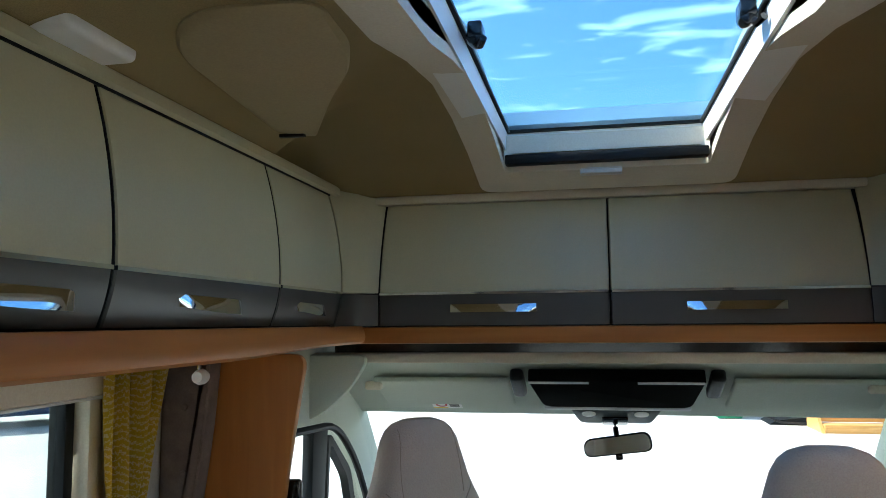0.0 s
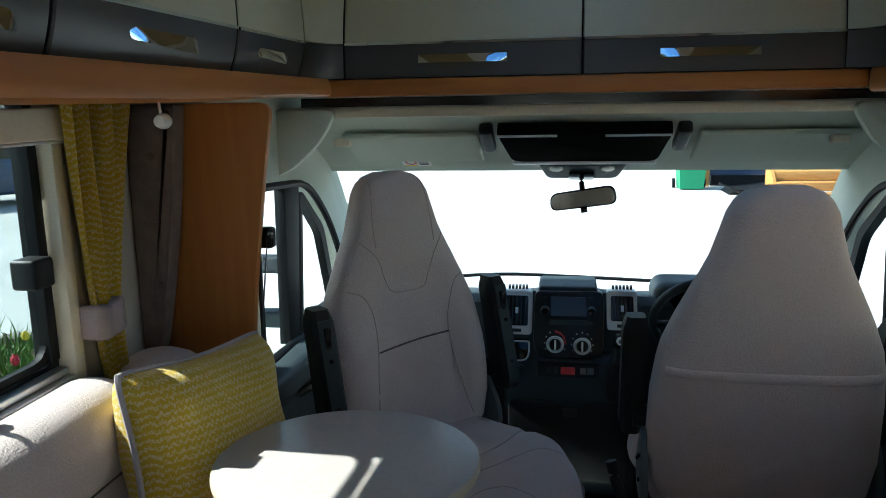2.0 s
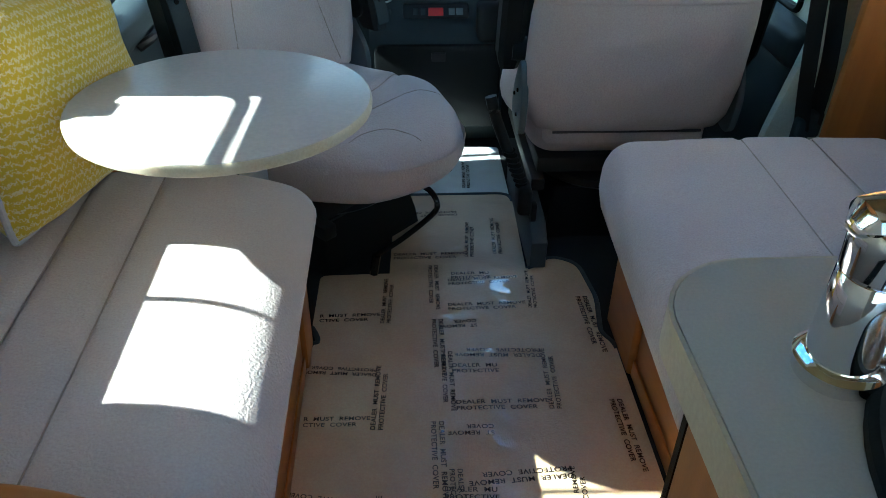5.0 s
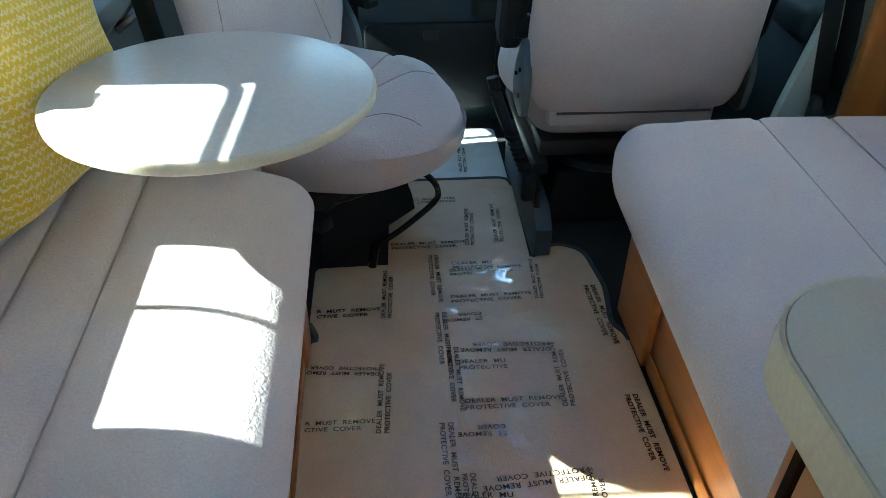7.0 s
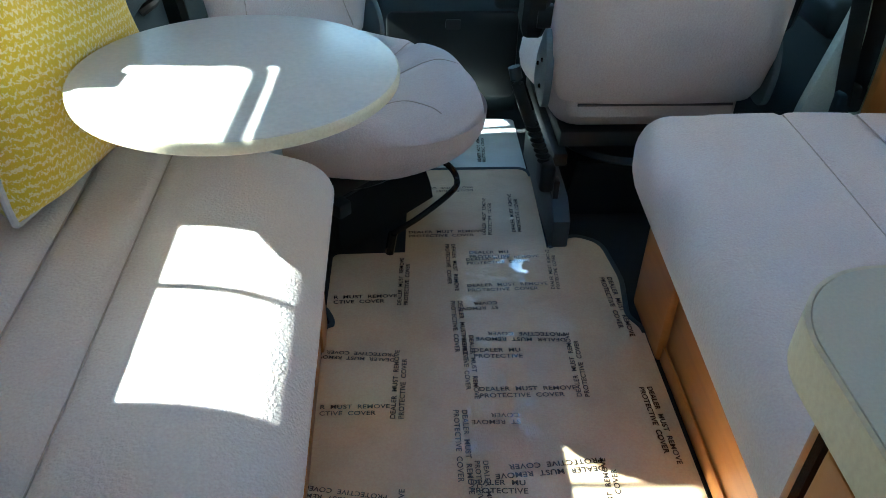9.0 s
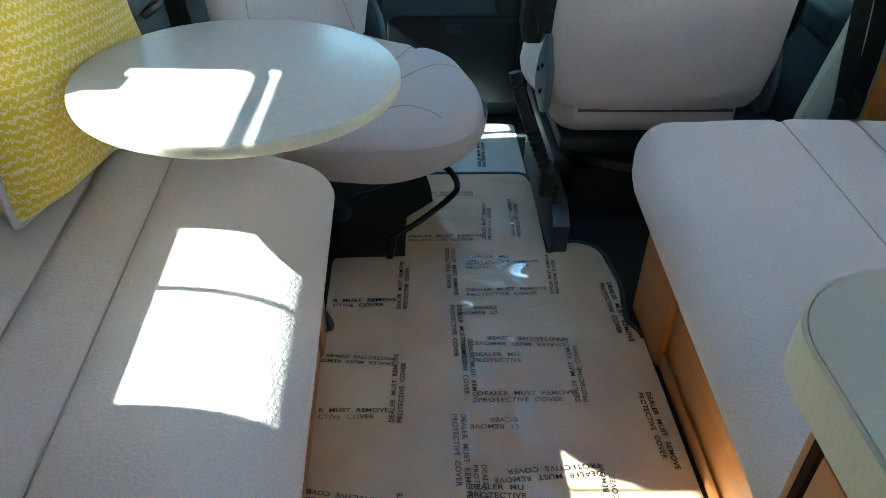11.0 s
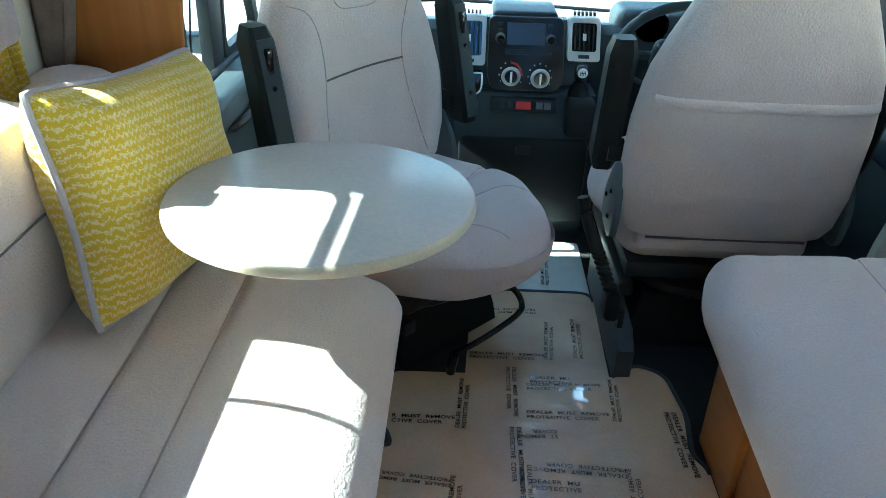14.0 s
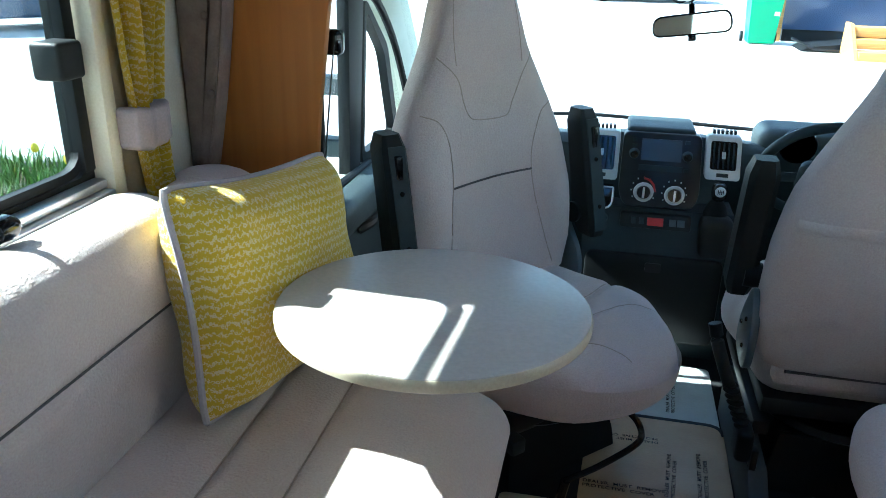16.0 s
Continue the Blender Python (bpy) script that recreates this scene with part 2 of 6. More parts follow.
TINTED = glass_mat("tinted_acrylic", (0.68, 0.72, 0.70))
SKYGLASS = glass_mat("skylight_acrylic", (0.62, 0.80, 0.95))
MIRROR = mat("mirror", (0.82, 0.86, 0.88), 0.03, metal=1.0, var=0.0, bump=0, grain=0)


# ---- building ----
def thing(name, loc, label, category, group="", kind=""):
    ob = new(name)
    ob.matrix_basis = loc if isinstance(loc, Matrix) else Matrix.Translation(loc)
    ob.empty_display_size = 0.05
    return tagged(ob, label, category, group, kind)


def mesh_of(name, bm, material, smooth=True):
    me = bpy.data.meshes.new(name)
    bmesh.ops.recalc_face_normals(bm, faces=bm.faces)
    bm.to_mesh(me)
    bm.free()
    for m in material if isinstance(material, (list, tuple)) else [material]:
        me.materials.append(m)
    if smooth:
        me.shade_smooth()
        me.set_sharp_from_angle(angle=radians(38))
    return me


def part(name, bm, material, parent, label="", world=True, kind=""):
    root = parent
    while root.parent:
        root = root.parent
    if world:
        bm.transform(root.matrix_basis.inverted())
    ob = new(name, mesh_of(name, bm, material))
    ob.parent = parent
    return tagged(ob, label, kind=kind)


def solo(name, bm, material, label, category, group="", kind=""):
    return tagged(new(name, mesh_of(name, bm, material)), label, category, group, kind)


def box(x0, x1, y0, y1, z0, z1, r=0.0, seg=2):
    bm = bmesh.new()
    bmesh.ops.create_cube(bm, size=1)
    for v in bm.verts:
        v.co = (x0 + (v.co.x + 0.5) * (x1 - x0), y0 + (v.co.y + 0.5) * (y1 - y0), z0 + (v.co.z + 0.5) * (z1 - z0))
    if r:
        bmesh.ops.bevel(bm, geom=bm.edges[:], offset=r, segments=seg, affect="EDGES", profile=0.5)
    return bm


def join(*bms):
    out = bmesh.new()
    for b in bms:
        me = bpy.data.meshes.new("tmp")
        b.to_mesh(me)
        b.free()
        out.from_mesh(me)
        bpy.data.meshes.remove(me)
    return out


def soft_box(lo, hi, r, n=(8, 8, 4), deform=None):
    """Rounded box with an even grid, for upholstery; deform moves its points."""
    ax = []
    for k in range(3):
        rr = min(r, (hi[k] - lo[k]) / 2 - 1e-4)
        ends = [0, 0.12, 0.35, 0.65]
        inner = list(np.linspace(lo[k] + rr, hi[k] - rr, n[k] + 1))
        ax.append([lo[k] + rr * e for e in ends] + inner + [hi[k] - rr * e for e in reversed(ends)])
    bm = bmesh.new()
    seen = {}

    def vert(p):
        key = tuple(round(c, 6) for c in p)
        if key not in seen:
            q = Vector([min(max(p[k], lo[k] + min(r, (hi[k] - lo[k]) / 2 - 1e-4)), hi[k] - min(r, (hi[k] - lo[k]) / 2 - 1e-4)) for k in range(3)])
            d = Vector(p) - q
            w = q + d.normalized() * r if d.length > 1e-9 else Vector(p)
            for k in range(3):
                w[k] = min(max(w[k], lo[k]), hi[k])
            seen[key] = bm.verts.new(deform(w) if deform else w)
        return seen[key]

    for k in range(3):
        a, b = [i for i in range(3) if i != k]
        for side in (lo[k], hi[k]):
            for i in range(len(ax[a]) - 1):
                for j in range(len(ax[b]) - 1):
                    quad = []
                    for u, v in ((i, j), (i + 1, j), (i + 1, j + 1), (i, j + 1)):
                        p = [0, 0, 0]
                        p[k], p[a], p[b] = side, ax[a][u], ax[b][v]
                        quad.append(vert(p))
                    if len(set(quad)) == 4:
                        bm.faces.new(quad)
    return bm


def loft(rings, cap=True):
    bm = bmesh.new()
    vs = [[bm.verts.new(p) for p in ring] for ring in rings]
    n = len(vs[0])
    for a, b in zip(vs, vs[1:]):
        for i in range(n):
            bm.faces.new((a[i], a[(i + 1) % n], b[(i + 1) % n], b[i]))
    if cap:
        bm.faces.new(vs[0])
        bm.faces.new(vs[-1])
    return bm


def smooth_path(pts, k=6):
    """Catmull-Rom through the points."""
    p = [Vector(q) for q in pts]
    p = [2 * p[0] - p[1]] + p + [2 * p[-1] - p[-2]]
    out = []
    for i in range(1, len(p) - 2):
        for j in range(k):
            t = j / k
            a, b, c, d = p[i - 1], p[i], p[i + 1], p[i + 2]
            out.append(0.5 * (2 * b + (c - a) * t + (2 * a - 5 * b + 4 * c - d) * t * t + (3 * b - a - 3 * c + d) * t ** 3))
    return out + [p[-2]]


def tube(pts, r, n=8, squash=1.0, up=(0, 0, 1)):
    pts = [Vector(p) for p in pts]
    rings = []
    for i, p in enumerate(pts):
        d = (pts[min(i + 1, len(pts) - 1)] - pts[max(i - 1, 0)]).normalized()
        ref = Vector(up) if abs(d.dot(Vector(up))) < 0.95 else Vector((0, 1, 0))
        a = d.cross(ref).normalized()
        b = a.cross(d)
        rings.append([p + a * r * math.cos(t) + b * r * squash * math.sin(t) for t in [2 * math.pi * k / n for k in range(n)]])
    return loft(rings)


def lathe(profile, centre, n=24, axis="z"):
    rings = []
    for r, h in profile:
        ring = []
        for k in range(n):
            c, s = r * math.cos(2 * math.pi * k / n), r * math.sin(2 * math.pi * k / n)
            ring.append(Vector(centre) + Vector({"z": (c, s, h), "y": (c, h, s), "x": (h, c, s)}[axis]))
        rings.append(ring)
    return loft(rings)


def prism(pts, plane, a, b, r=0.0, seg=2):
    """Extrude a 2D outline: plane names the two axes of pts, a and b are the ends on the third."""
    k = ["xyz".index(c) for c in plane]
    third = 3 - sum(k)

    def at(p, h):
        q = [0, 0, 0]
        q[k[0]], q[k[1]], q[third] = p[0], p[1], h
        return q
    bm = loft([[at(p, a) for p in pts], [at(p, b) for p in pts]])
    bmesh.ops.recalc_face_normals(bm, faces=bm.faces)
    if r:
        caps = [e for f in bm.faces if len(f.verts) == len(pts) for e in f.edges]
        bmesh.ops.bevel(bm, geom=list(set(caps)), offset=r, segments=seg, affect="EDGES", profile=0.5)
    return bm


def round_poly(pts, r, n=6):
    """Round a 2D outline's corners; r may be a number or one a corner."""
    out = []
    for i, p in enumerate(pts):
        rr = r[i] if isinstance(r, (list, tuple)) else r
        p = Vector(p)
        a, b = Vector(pts[i - 1]), Vector(pts[(i + 1) % len(pts)])
        if rr <= 0:
            out.append(tuple(p))
            continue
        da, db = (a - p), (b - p)
        rr = min(rr, da.length * 0.49, db.length * 0.49)
        s, e = p + da.normalized() * rr, p + db.normalized() * rr
        for k in range(n + 1):
            t = k / n
            out.append(tuple(s * (1 - t) ** 2 + p * 2 * t * (1 - t) + e * t * t))
    return out


def ring_prism(outer, inner, plane, a, b):
    """A frame: outer and inner outlines with the same count of points, extruded from a to b."""
    k = ["xyz".index(c) for c in plane]
    third = 3 - sum(k)
    bm = bmesh.new()

    def at(p, h):
        q = [0, 0, 0]
        q[k[0]], q[k[1]], q[third] = p[0], p[1], h
        return bm.verts.new(q)
    loops = [[at(p, h) for p in o] for o, h in ((outer, a), (outer, b), (inner, b), (inner, a))]
    n = len(outer)
    for u in range(4):
        v = (u + 1) % 4
        for i in range(n):
            bm.faces.new((loops[u][i], loops[u][(i + 1) % n], loops[v][(i + 1) % n], loops[v][i]))
    return bm


def rect(x0, x1, y0, y1):
    return [(x0, y0), (x1, y0), (x1, y1), (x0, y1)]


# ---- structure ----
WL, WR = -1.10, 1.10


def structure(name, bm, m, label, cat):
    return solo(name, bm, m, label, cat, kind="structure")


def structure_root(name, label, cat):
    return thing(name, (0, 0, 0), label, cat, kind="structure")


structure("ground", box(-70, 70, -50, 110, -0.66, -0.60), CONCRETE, "pale sunlit concrete yard round the motorhome", "ground")
structure("floor", box(-1.14, 1.14, -1.7, 1.665, -0.06, 0.0), CARPET, "dark living area floor under the mats", "floor")
structure("cab_floor", box(-1.1, 1.1, 1.668, 3.2, -0.08, -0.012), CARPET, "dark carpeted cab floor", "floor")
WY0, WY1, WZ0, WZ1 = 0.724, 1.27, 0.875, 1.455
# opening over the kitchen, out of view, added to let in more daylight
KY0, KY1, KZ0, KZ1 = -1.35, -0.45, 1.02, 1.45
structure("wall_left", join(box(WL - 0.03, WL, -1.7, WY0, 0, 2.05), box(WL - 0.03, WL, WY1, 1.72, 0, 2.05),
                            box(WL - 0.03, WL, WY0, WY1, 0, WZ0), box(WL - 0.03, WL, WY0, WY1, WZ1, 2.05)), TAR, "cream wall panel on the window side", "wall")
structure("wall_right", join(box(WR, WR + 0.03, -1.7, KY0, 0, 2.05), box(WR, WR + 0.03, KY1, WY0, 0, 2.05), box(WR, WR + 0.03, WY1, 1.72, 0, 2.05),
                             box(WR, WR + 0.03, KY0, KY1, 0, KZ0), box(WR, WR + 0.03, KY0, KY1, KZ1, 2.05), box(WR, WR + 0.03, WY0, WY1, 0, WZ0), box(WR, WR + 0.03, WY0, WY1, WZ1, 2.05)), TAR, "cream wall panel behind the side bench", "wall")
# the rear window is unseen, added to raise the daylight inside
structure("wall_rear", join(box(-1.14, -0.6, -1.74, -1.704, 0, 2.05), box(0.6, 1.14, -1.74, -1.704, 0, 2.05), box(-0.6, 0.6, -1.74, -1.704, 0, 0.9), box(-0.6, 0.6, -1.74, -1.704, 1.45, 2.05)),
          TAR, "plain cream rear wall with an unseen window added for daylight", "wall")
for nm, sx in (("wing_left", -1), ("wing_right", 1)):
    structure(nm, box(sx * 1.055 - 0.075, sx * 1.055 + 0.075, 1.70, 1.745, -0.1, 2.05), LINING, "pale panel between living area and cab", "wall")

structure("pillar_trim", prism(round_poly([(0.785, 0.0), (0.79, 0.38), (0.855, 0.68), (0.895, 1.15), (0.975, 1.42), (0.975, 0.0)], [0, 0.05, 0.1, 0.1, 0, 0], 5), "xz", 1.712, 1.742, 0.006), LINING, "pale trim panel behind the driver's seat belts", "trim")

# ---- ceiling: a vault round the skylight ----
SX0, SX1, SY0, SY1 = -0.285, 0.27, 0.76, 1.99


def arch(y):
    """Rise of the vault along the vehicle."""
    if y < 0.8:
        return 0.0
    if y < 1.4:
        t = (y - 0.8) / 0.6
        return 0.085 * t * t * (3 - 2 * t)
    t = min(1, (y - 1.4) / 0.78)
    return 0.085 - 0.125 * t ** 1.8


def ceil_z(x, y):
    half = float(np.interp(y, [0.8, 1.01, 1.16, 1.5, 1.7], [0.44, 0.49, 0.55, 0.70, 0.95]))
    k = min(1.0, max(0.0, (half - abs(x)) / 0.16))
    k = k * (2 - k)
    side = -0.03 * max(0.0, (abs(x) - 0.62) / 0.2) ** 2 if y < 1.6 else 0.0
    drop = min(0.0, arch(y)) if abs(x) > half else 0.0
    return 1.935 + k * arch(y) + side + drop


def ceiling_mesh():
    xs = sorted(set([round(v, 4) for v in np.linspace(-1.12, 1.12, 97)] + [SX0, SX1, -0.35, 0.35]))
    ys = sorted(set([round(v, 4) for v in np.linspace(-1.74, 0.6, 12)] + [-1.3, -0.6] + [round(v, 4) for v in np.linspace(0.62, 2.24, 76)] + [SY0, SY1]))
    bm = bmesh.new()
    g = {}
    for i, x in enumerate(xs):
        for j, y in enumerate(ys):
            g[i, j] = bm.verts.new((x, y, ceil_z(x, y)))
    for i in range(len(xs) - 1):
        for j in range(len(ys) - 1):
            if xs[i] >= SX0 - 1e-6 and xs[i + 1] <= SX1 + 1e-6 and ys[j] >= SY0 - 1e-6 and ys[j + 1] <= SY1 + 1e-6:
                continue
            # unseen roof opening behind the camera, added for light from above
            if xs[i] >= -0.3501 and xs[i + 1] <= 0.3501 and ys[j] >= -1.3001 and ys[j + 1] <= -0.5999:
                continue
            bm.faces.new((g[i, j], g[i + 1, j], g[i + 1, j + 1], g[i, j + 1]))
    loose = [v for v in bm.verts if not v.link_faces]
    bmesh.ops.delete(bm, geom=loose, context="VERTS")
    ext = bmesh.ops.extrude_face_region(bm, geom=bm.faces[:])
    bmesh.ops.translate(bm, vec=(0, 0, 0.03), verts=[e for e in ext["geom"] if isinstance(e, bmesh.types.BMVert)])
    return bm


structure("ceiling", ceiling_mesh(), CEIL, "brown-beige fabric ceiling vaulted round the skylight", "ceiling")
structure("roof", join(box(-1.16, -0.33, -1.76, 3.0, 2.10, 2.14), box(0.33, 1.16, -1.76, 3.0, 2.10, 2.14), box(-0.33, 0.33, -1.76, -1.3, 2.10, 2.14), box(-0.33, 0.33, -0.6, 0.735, 2.10, 2.14), box(-0.33, 0.33, 2.16, 3.0, 2.10, 2.14),
                       box(-1.0, 1.0, 2.50, 2.54, 1.40, 2.10), box(-1.17, -1.131, -1.76, 2.54, 2.04, 2.14), box(1.131, 1.17, -1.76, 2.54, 2.04, 2.14), box(-1.15, 1.15, 2.54, 2.56, 1.40, 2.14), box(-1.16, -1.131, 1.70, 2.56, 1.36, 2.10), box(1.131, 1.16, 1.70, 2.56, 1.36, 2.10), box(-1.131, -0.95, 1.745, 2.54, 1.442, 1.47), box(0.95, 1.131, 1.745, 2.54, 1.442, 1.47)), WHITE, "white outer roof shell", "roof")

# ---- skylight ----
sk = thing("skylight", (0, 1.45, 1.95), "large opening skylight with cream frame and black latches", "skylight")


def flange(outer, inner, drop, thick):
    """A frame that follows the vault: outlines in x, y."""
    bm = bmesh.new()
    n = len(outer)
    loops = []
    for o, dz in ((outer, 0.03), (outer, -drop), (inner, -drop - 0.004), (inner, 0.06 + thick)):
        loops.append([bm.verts.new((x, y, 1.935 + arch(y) + dz)) for x, y in o])
    for u in range(3):
        for i in range(n):
            bm.faces.new((loops[u][i], loops[u][(i + 1) % n], loops[u + 1][(i + 1) % n], loops[u + 1][i]))
    return bm


def dense(pts, n=10):
    out = []
    for i, p in enumerate(pts):
        q = pts[(i + 1) % len(pts)]
        out += [(p[0] + (q[0] - p[0]) * k / n, p[1] + (q[1] - p[1]) * k / n) for k in range(n)]
    return out


flo = round_poly([(-0.37, 0.67), (0.355, 0.67), (0.355, 2.13), (-0.37, 2.13)], 0.045, 4)
fli = round_poly([(-0.285, 0.76), (0.27, 0.76), (0.27, 1.99), (-0.285, 1.99)], 0.02, 4)
part("frame", flange(dense(flo, 6), dense(fli, 6), 0.020, 0.02), CREAM, sk, "cream moulded frame")
part("inner_frame", ring_prism(rect(-0.345, 0.34, 0.72, 2.14), rect(-0.280, 0.262, 0.78, 2.03), "xy", 1.985, 2.042), WHITE, sk, "white inner frame")
part("seal", ring_prism(rect(-0.29, 0.272, 0.77, 2.04), rect(-0.272, 0.254, 0.79, 2.018), "xy", 2.043, 2.050), RUBBER, sk, "black rubber seal")
pane = part("pane", soft_box((-0.325, 0.74, 2.052), (0.32, 2.12, 2.060), 0.004, (2, 2, 1)), SKYGLASS, sk, "tinted acrylic pane")
pane.visible_shadow = False
part("flyscreen_cassette", box(-0.28, 0.265, 1.945, 1.985, 1.935, 1.962, 0.004), RUBBER, sk, "black screen cassette")
part("screen_handle", join(box(-0.075, 0.04, 1.99, 2.03, 1.908, 1.925, 0.003), *[box(-0.073, 0.038, 1.988, 1.992, 1.91 + 0.004 * k, 1.912 + 0.004 * k) for k in range(4)]), SILVER, sk, "grey ribbed pull")
part("blind_cassette", box(-0.31, 0.30, 0.69, 0.79, 1.93, 1.985, 0.008), CREAM, sk, "cream blind cassette")
part("blind_handle", box(-0.05, 0.05, 0.775, 0.81, 1.925, 1.945, 0.004), SILVER, sk)
for x in (-0.252, 0.232):
    lt = part("latch", join(lathe([(0.0, -0.02), (0.016, -0.018), (0.018, 0.0), (0.014, 0.02), (0, 0.022)], (x, 1.24, 2.03), 14, "y"), box(x - 0.014, x + 0.014, 1.22, 1.27, 2.025, 2.06, 0.005),
                            tube([(x, 1.24, 2.035), (x + 0.012, 1.22, 2.01), (x + 0.02, 1.20, 2.015)], 0.007)), GLOSSY, sk, "black twist latch")

# ---- ceiling fittings ----
MOULD = mat("moulded_lining", (0.36, 0.29, 0.155), 0.8, var=0.06, grain=0.05, bump=0.1)
mo = thing("ceiling_moulding", (-0.6, 1.1, 1.93), "beige moulded light pelmet on the ceiling beside the lockers", "moulding")
mout = [(-0.69, 0.93), (-0.60, 0.79), (-0.40, 0.80), (-0.42, 1.03), (-0.53, 1.22), (-0.665, 1.50), (-0.735, 1.44)]
part("shell", loft([[(x, y, 1.937 - d) for x, y in round_poly([(x + (-0.58 - x) * s, y + (1.1 - y) * s) for x, y in mout], [0.07, 0.09, 0.05, 0.1, 0.1, 0.015, 0.02], 6)] for d, s in ((-0.02, 0), (0.006, 0), (0.012, 0.03), (0.014, 0.10))]), MOULD, mo)
part("end_slot", box(-0.735, -0.675, 1.447, 1.462, 1.918, 1.926, 0.002), GLOSSY, mo, "dark slot at the end")
ab = thing("alarm_box", (-0.77, 0.82, 1.92), "small white plastic sensor box on the locker top", "sensor")
part("housing", soft_box((-0.812, 0.745, 1.905), (-0.738, 0.91, 1.950), 0.013, (2, 2, 2)), WHITE, ab)
part("sensor_lens", lathe([(0.0, -0.003), (0.008, -0.002), (0.009, 0.002)], (-0.742, 0.86, 1.93), 12, "x"), CREAM, ab)


# ---- overhead lockers ----
def bow(z):
    return 0.042 * (max(0, z - 1.6) / 0.275) ** 2 + 0.024 * (max(0, 1.6 - z) / 0.106) ** 1.8


lk = thing("overhead_locker", (-0.95, 0.9, 1.5), "beige overhead lockers along the window wall with grey lower bands", "locker")
part("carcass", box(WL, -0.84, -1.2, 2.1, 1.44, 1.90), BLACK, lk)


def door_left(y0, y1, handle, parent, sx=1):
    def face(za, zb, off):
        rows = []
        for k in range(13):
            z = za + (zb - za) * k / 12
            x = -0.765 - bow(z) + off
            rows.append([(sx * (x - 0.03), y0, z), (sx * (x - 0.006), y0 + 0.0015, z), (sx * x, y0 + 0.006, z), (sx * x, y1 - 0.006, z), (sx * (x - 0.006), y1 - 0.0015, z), (sx * (x - 0.03), y1, z)])
        return loft(rows)
    d = part("door", face(1.590, 1.875, 0), DOOR, parent)
    part("lower_band", face(1.494, 1.583, 0.0), GREY, d, "dark grey lower band")
    part("trim_strip", box(min(sx * -0.776, sx * -0.7625), max(sx * -0.776, sx * -0.7625), y0 + 0.003, y1 - 0.003, 1.583, 1.590), CHROME, d, "thin chrome strip")
    if handle:
        h0, h1 = handle
        rows = []
        for k in range(13):
            t = k / 12
            y = h0 + (h1 - h0) * t
            top, bot = 1.553 - 0.004 * t, 1.518 + 0.012 * (1 - t) ** 2
            o = 0.019 * (1 - (2 * t - 1) ** 4) ** 0.5 if 0 < t < 1 else 0.004
            q = -0.765 - bow(1.535)
            rows.append([(sx * (q - 0.004), y, bot + 0.006), (sx * (q + o), y, bot), (sx * (q + o * 0.75), y, (top + bot) / 2), (sx * (q + o * 0.35), y, top), (sx * (q - 0.004), y, top)])
        part("handle", loft(rows), CHROME, d, "polished chrome bow handle")


for y0, y1, h in ((-0.38, 0.245, (-0.1, 0.15)), (0.249, 0.902, (0.575, 0.825)), (0.906, 1.537, (1.105, 1.352)), (1.541, 1.985, (1.66, 1.86))):
    door_left(y0, y1, h, lk)
for y, w in ((0.247, 0.0015), (0.904, 0.0015), (1.539, 0.0006)):
    part("door_gap", loft([[(-0.775 - bow(z), y - w, z), (-0.7655 - bow(z), y - w, z), (-0.7655 - bow(z), y + w, z), (-0.775 - bow(z), y + w, z)] for z in np.linspace(1.494, 1.875, 13)]), RUBBER, lk, "dark joint between doors")
part("top_gap", box(-0.87, -0.8045, -1.2, 1.99, 1.8752, 1.8798), RUBBER, lk, "dark joint above the doors")


def cornice_left():
    rows = []
    for y in np.linspace(-1.2, 2.12, 40):
        w = 0.755 - 0.02 * max(0, min(1, (y - 1.1) / 0.6))
        bulge = 0.02 * max(0.0, 1 - ((y - 0.75) / 0.9) ** 2)
        x = -w + bulge
        u = max(0.0, min(1.0, (y - 1.25) / 0.6))
        zb = 1.425 + 0.012 * u * u * (3 - 2 * u)
        rows.append([(-0.95, y, 1.49), (-0.95, y, zb), (x - 0.015, y, zb), (x - 0.003, y, zb + 0.007), (x, y, zb + 0.02), (x - 0.004, y, 1.478), (x - 0.012, y, 1.49)])
    return loft(rows)


part("cornice", cornice_left(), WOOD_Y, lk, "pear wood cornice under the doors")
part("base_board", box(-1.03, -0.94, -1.2, 1.69, 1.44, 1.455), DOOR, lk)
part("top_rail", loft([[(-0.90, y, 1.880), (-0.805, y, 1.880), (-0.795, y, 1.886), (-0.795, y, 1.906), (-0.806, y, 1.914), (-0.90, y, 1.914)] for y in (-1.2, 2.05)]), DOOR, lk, "cream rail above the doors")
rk = thing("overhead_locker", (0.95, 0.9, 1.5), "beige overhead lockers along the kitchen wall with grey lower bands", "locker")
part("carcass", box(0.84, WR, -1.2, 2.1, 1.44, 1.90), BLACK, rk)
for y0, y1, h in ((-0.38, 0.245, (-0.1, 0.15)), (0.249, 0.902, (0.575, 0.825)), (0.906, 1.537, (1.105, 1.352)), (1.541, 1.985, (1.66, 1.86))):
    door_left(y0, y1, h, rk, -1)
part("cornice", box(0.755, 0.95, -1.2, 2.12, 1.425, 1.49, 0.012, 3), WOOD_Y, rk, "pear wood cornice under the doors")
part("top_rail", box(0.795, 0.90, -1.2, 2.05, 1.880, 1.914, 0.006), DOOR, rk)

fl = thing("front_locker", (0, 2.3, 1.5), "pair of beige lockers over the cab with grey lower bands", "locker")
part("carcass", box(-0.80, 0.80, 2.205, 2.49, 1.44, 1.90), BLACK, fl)


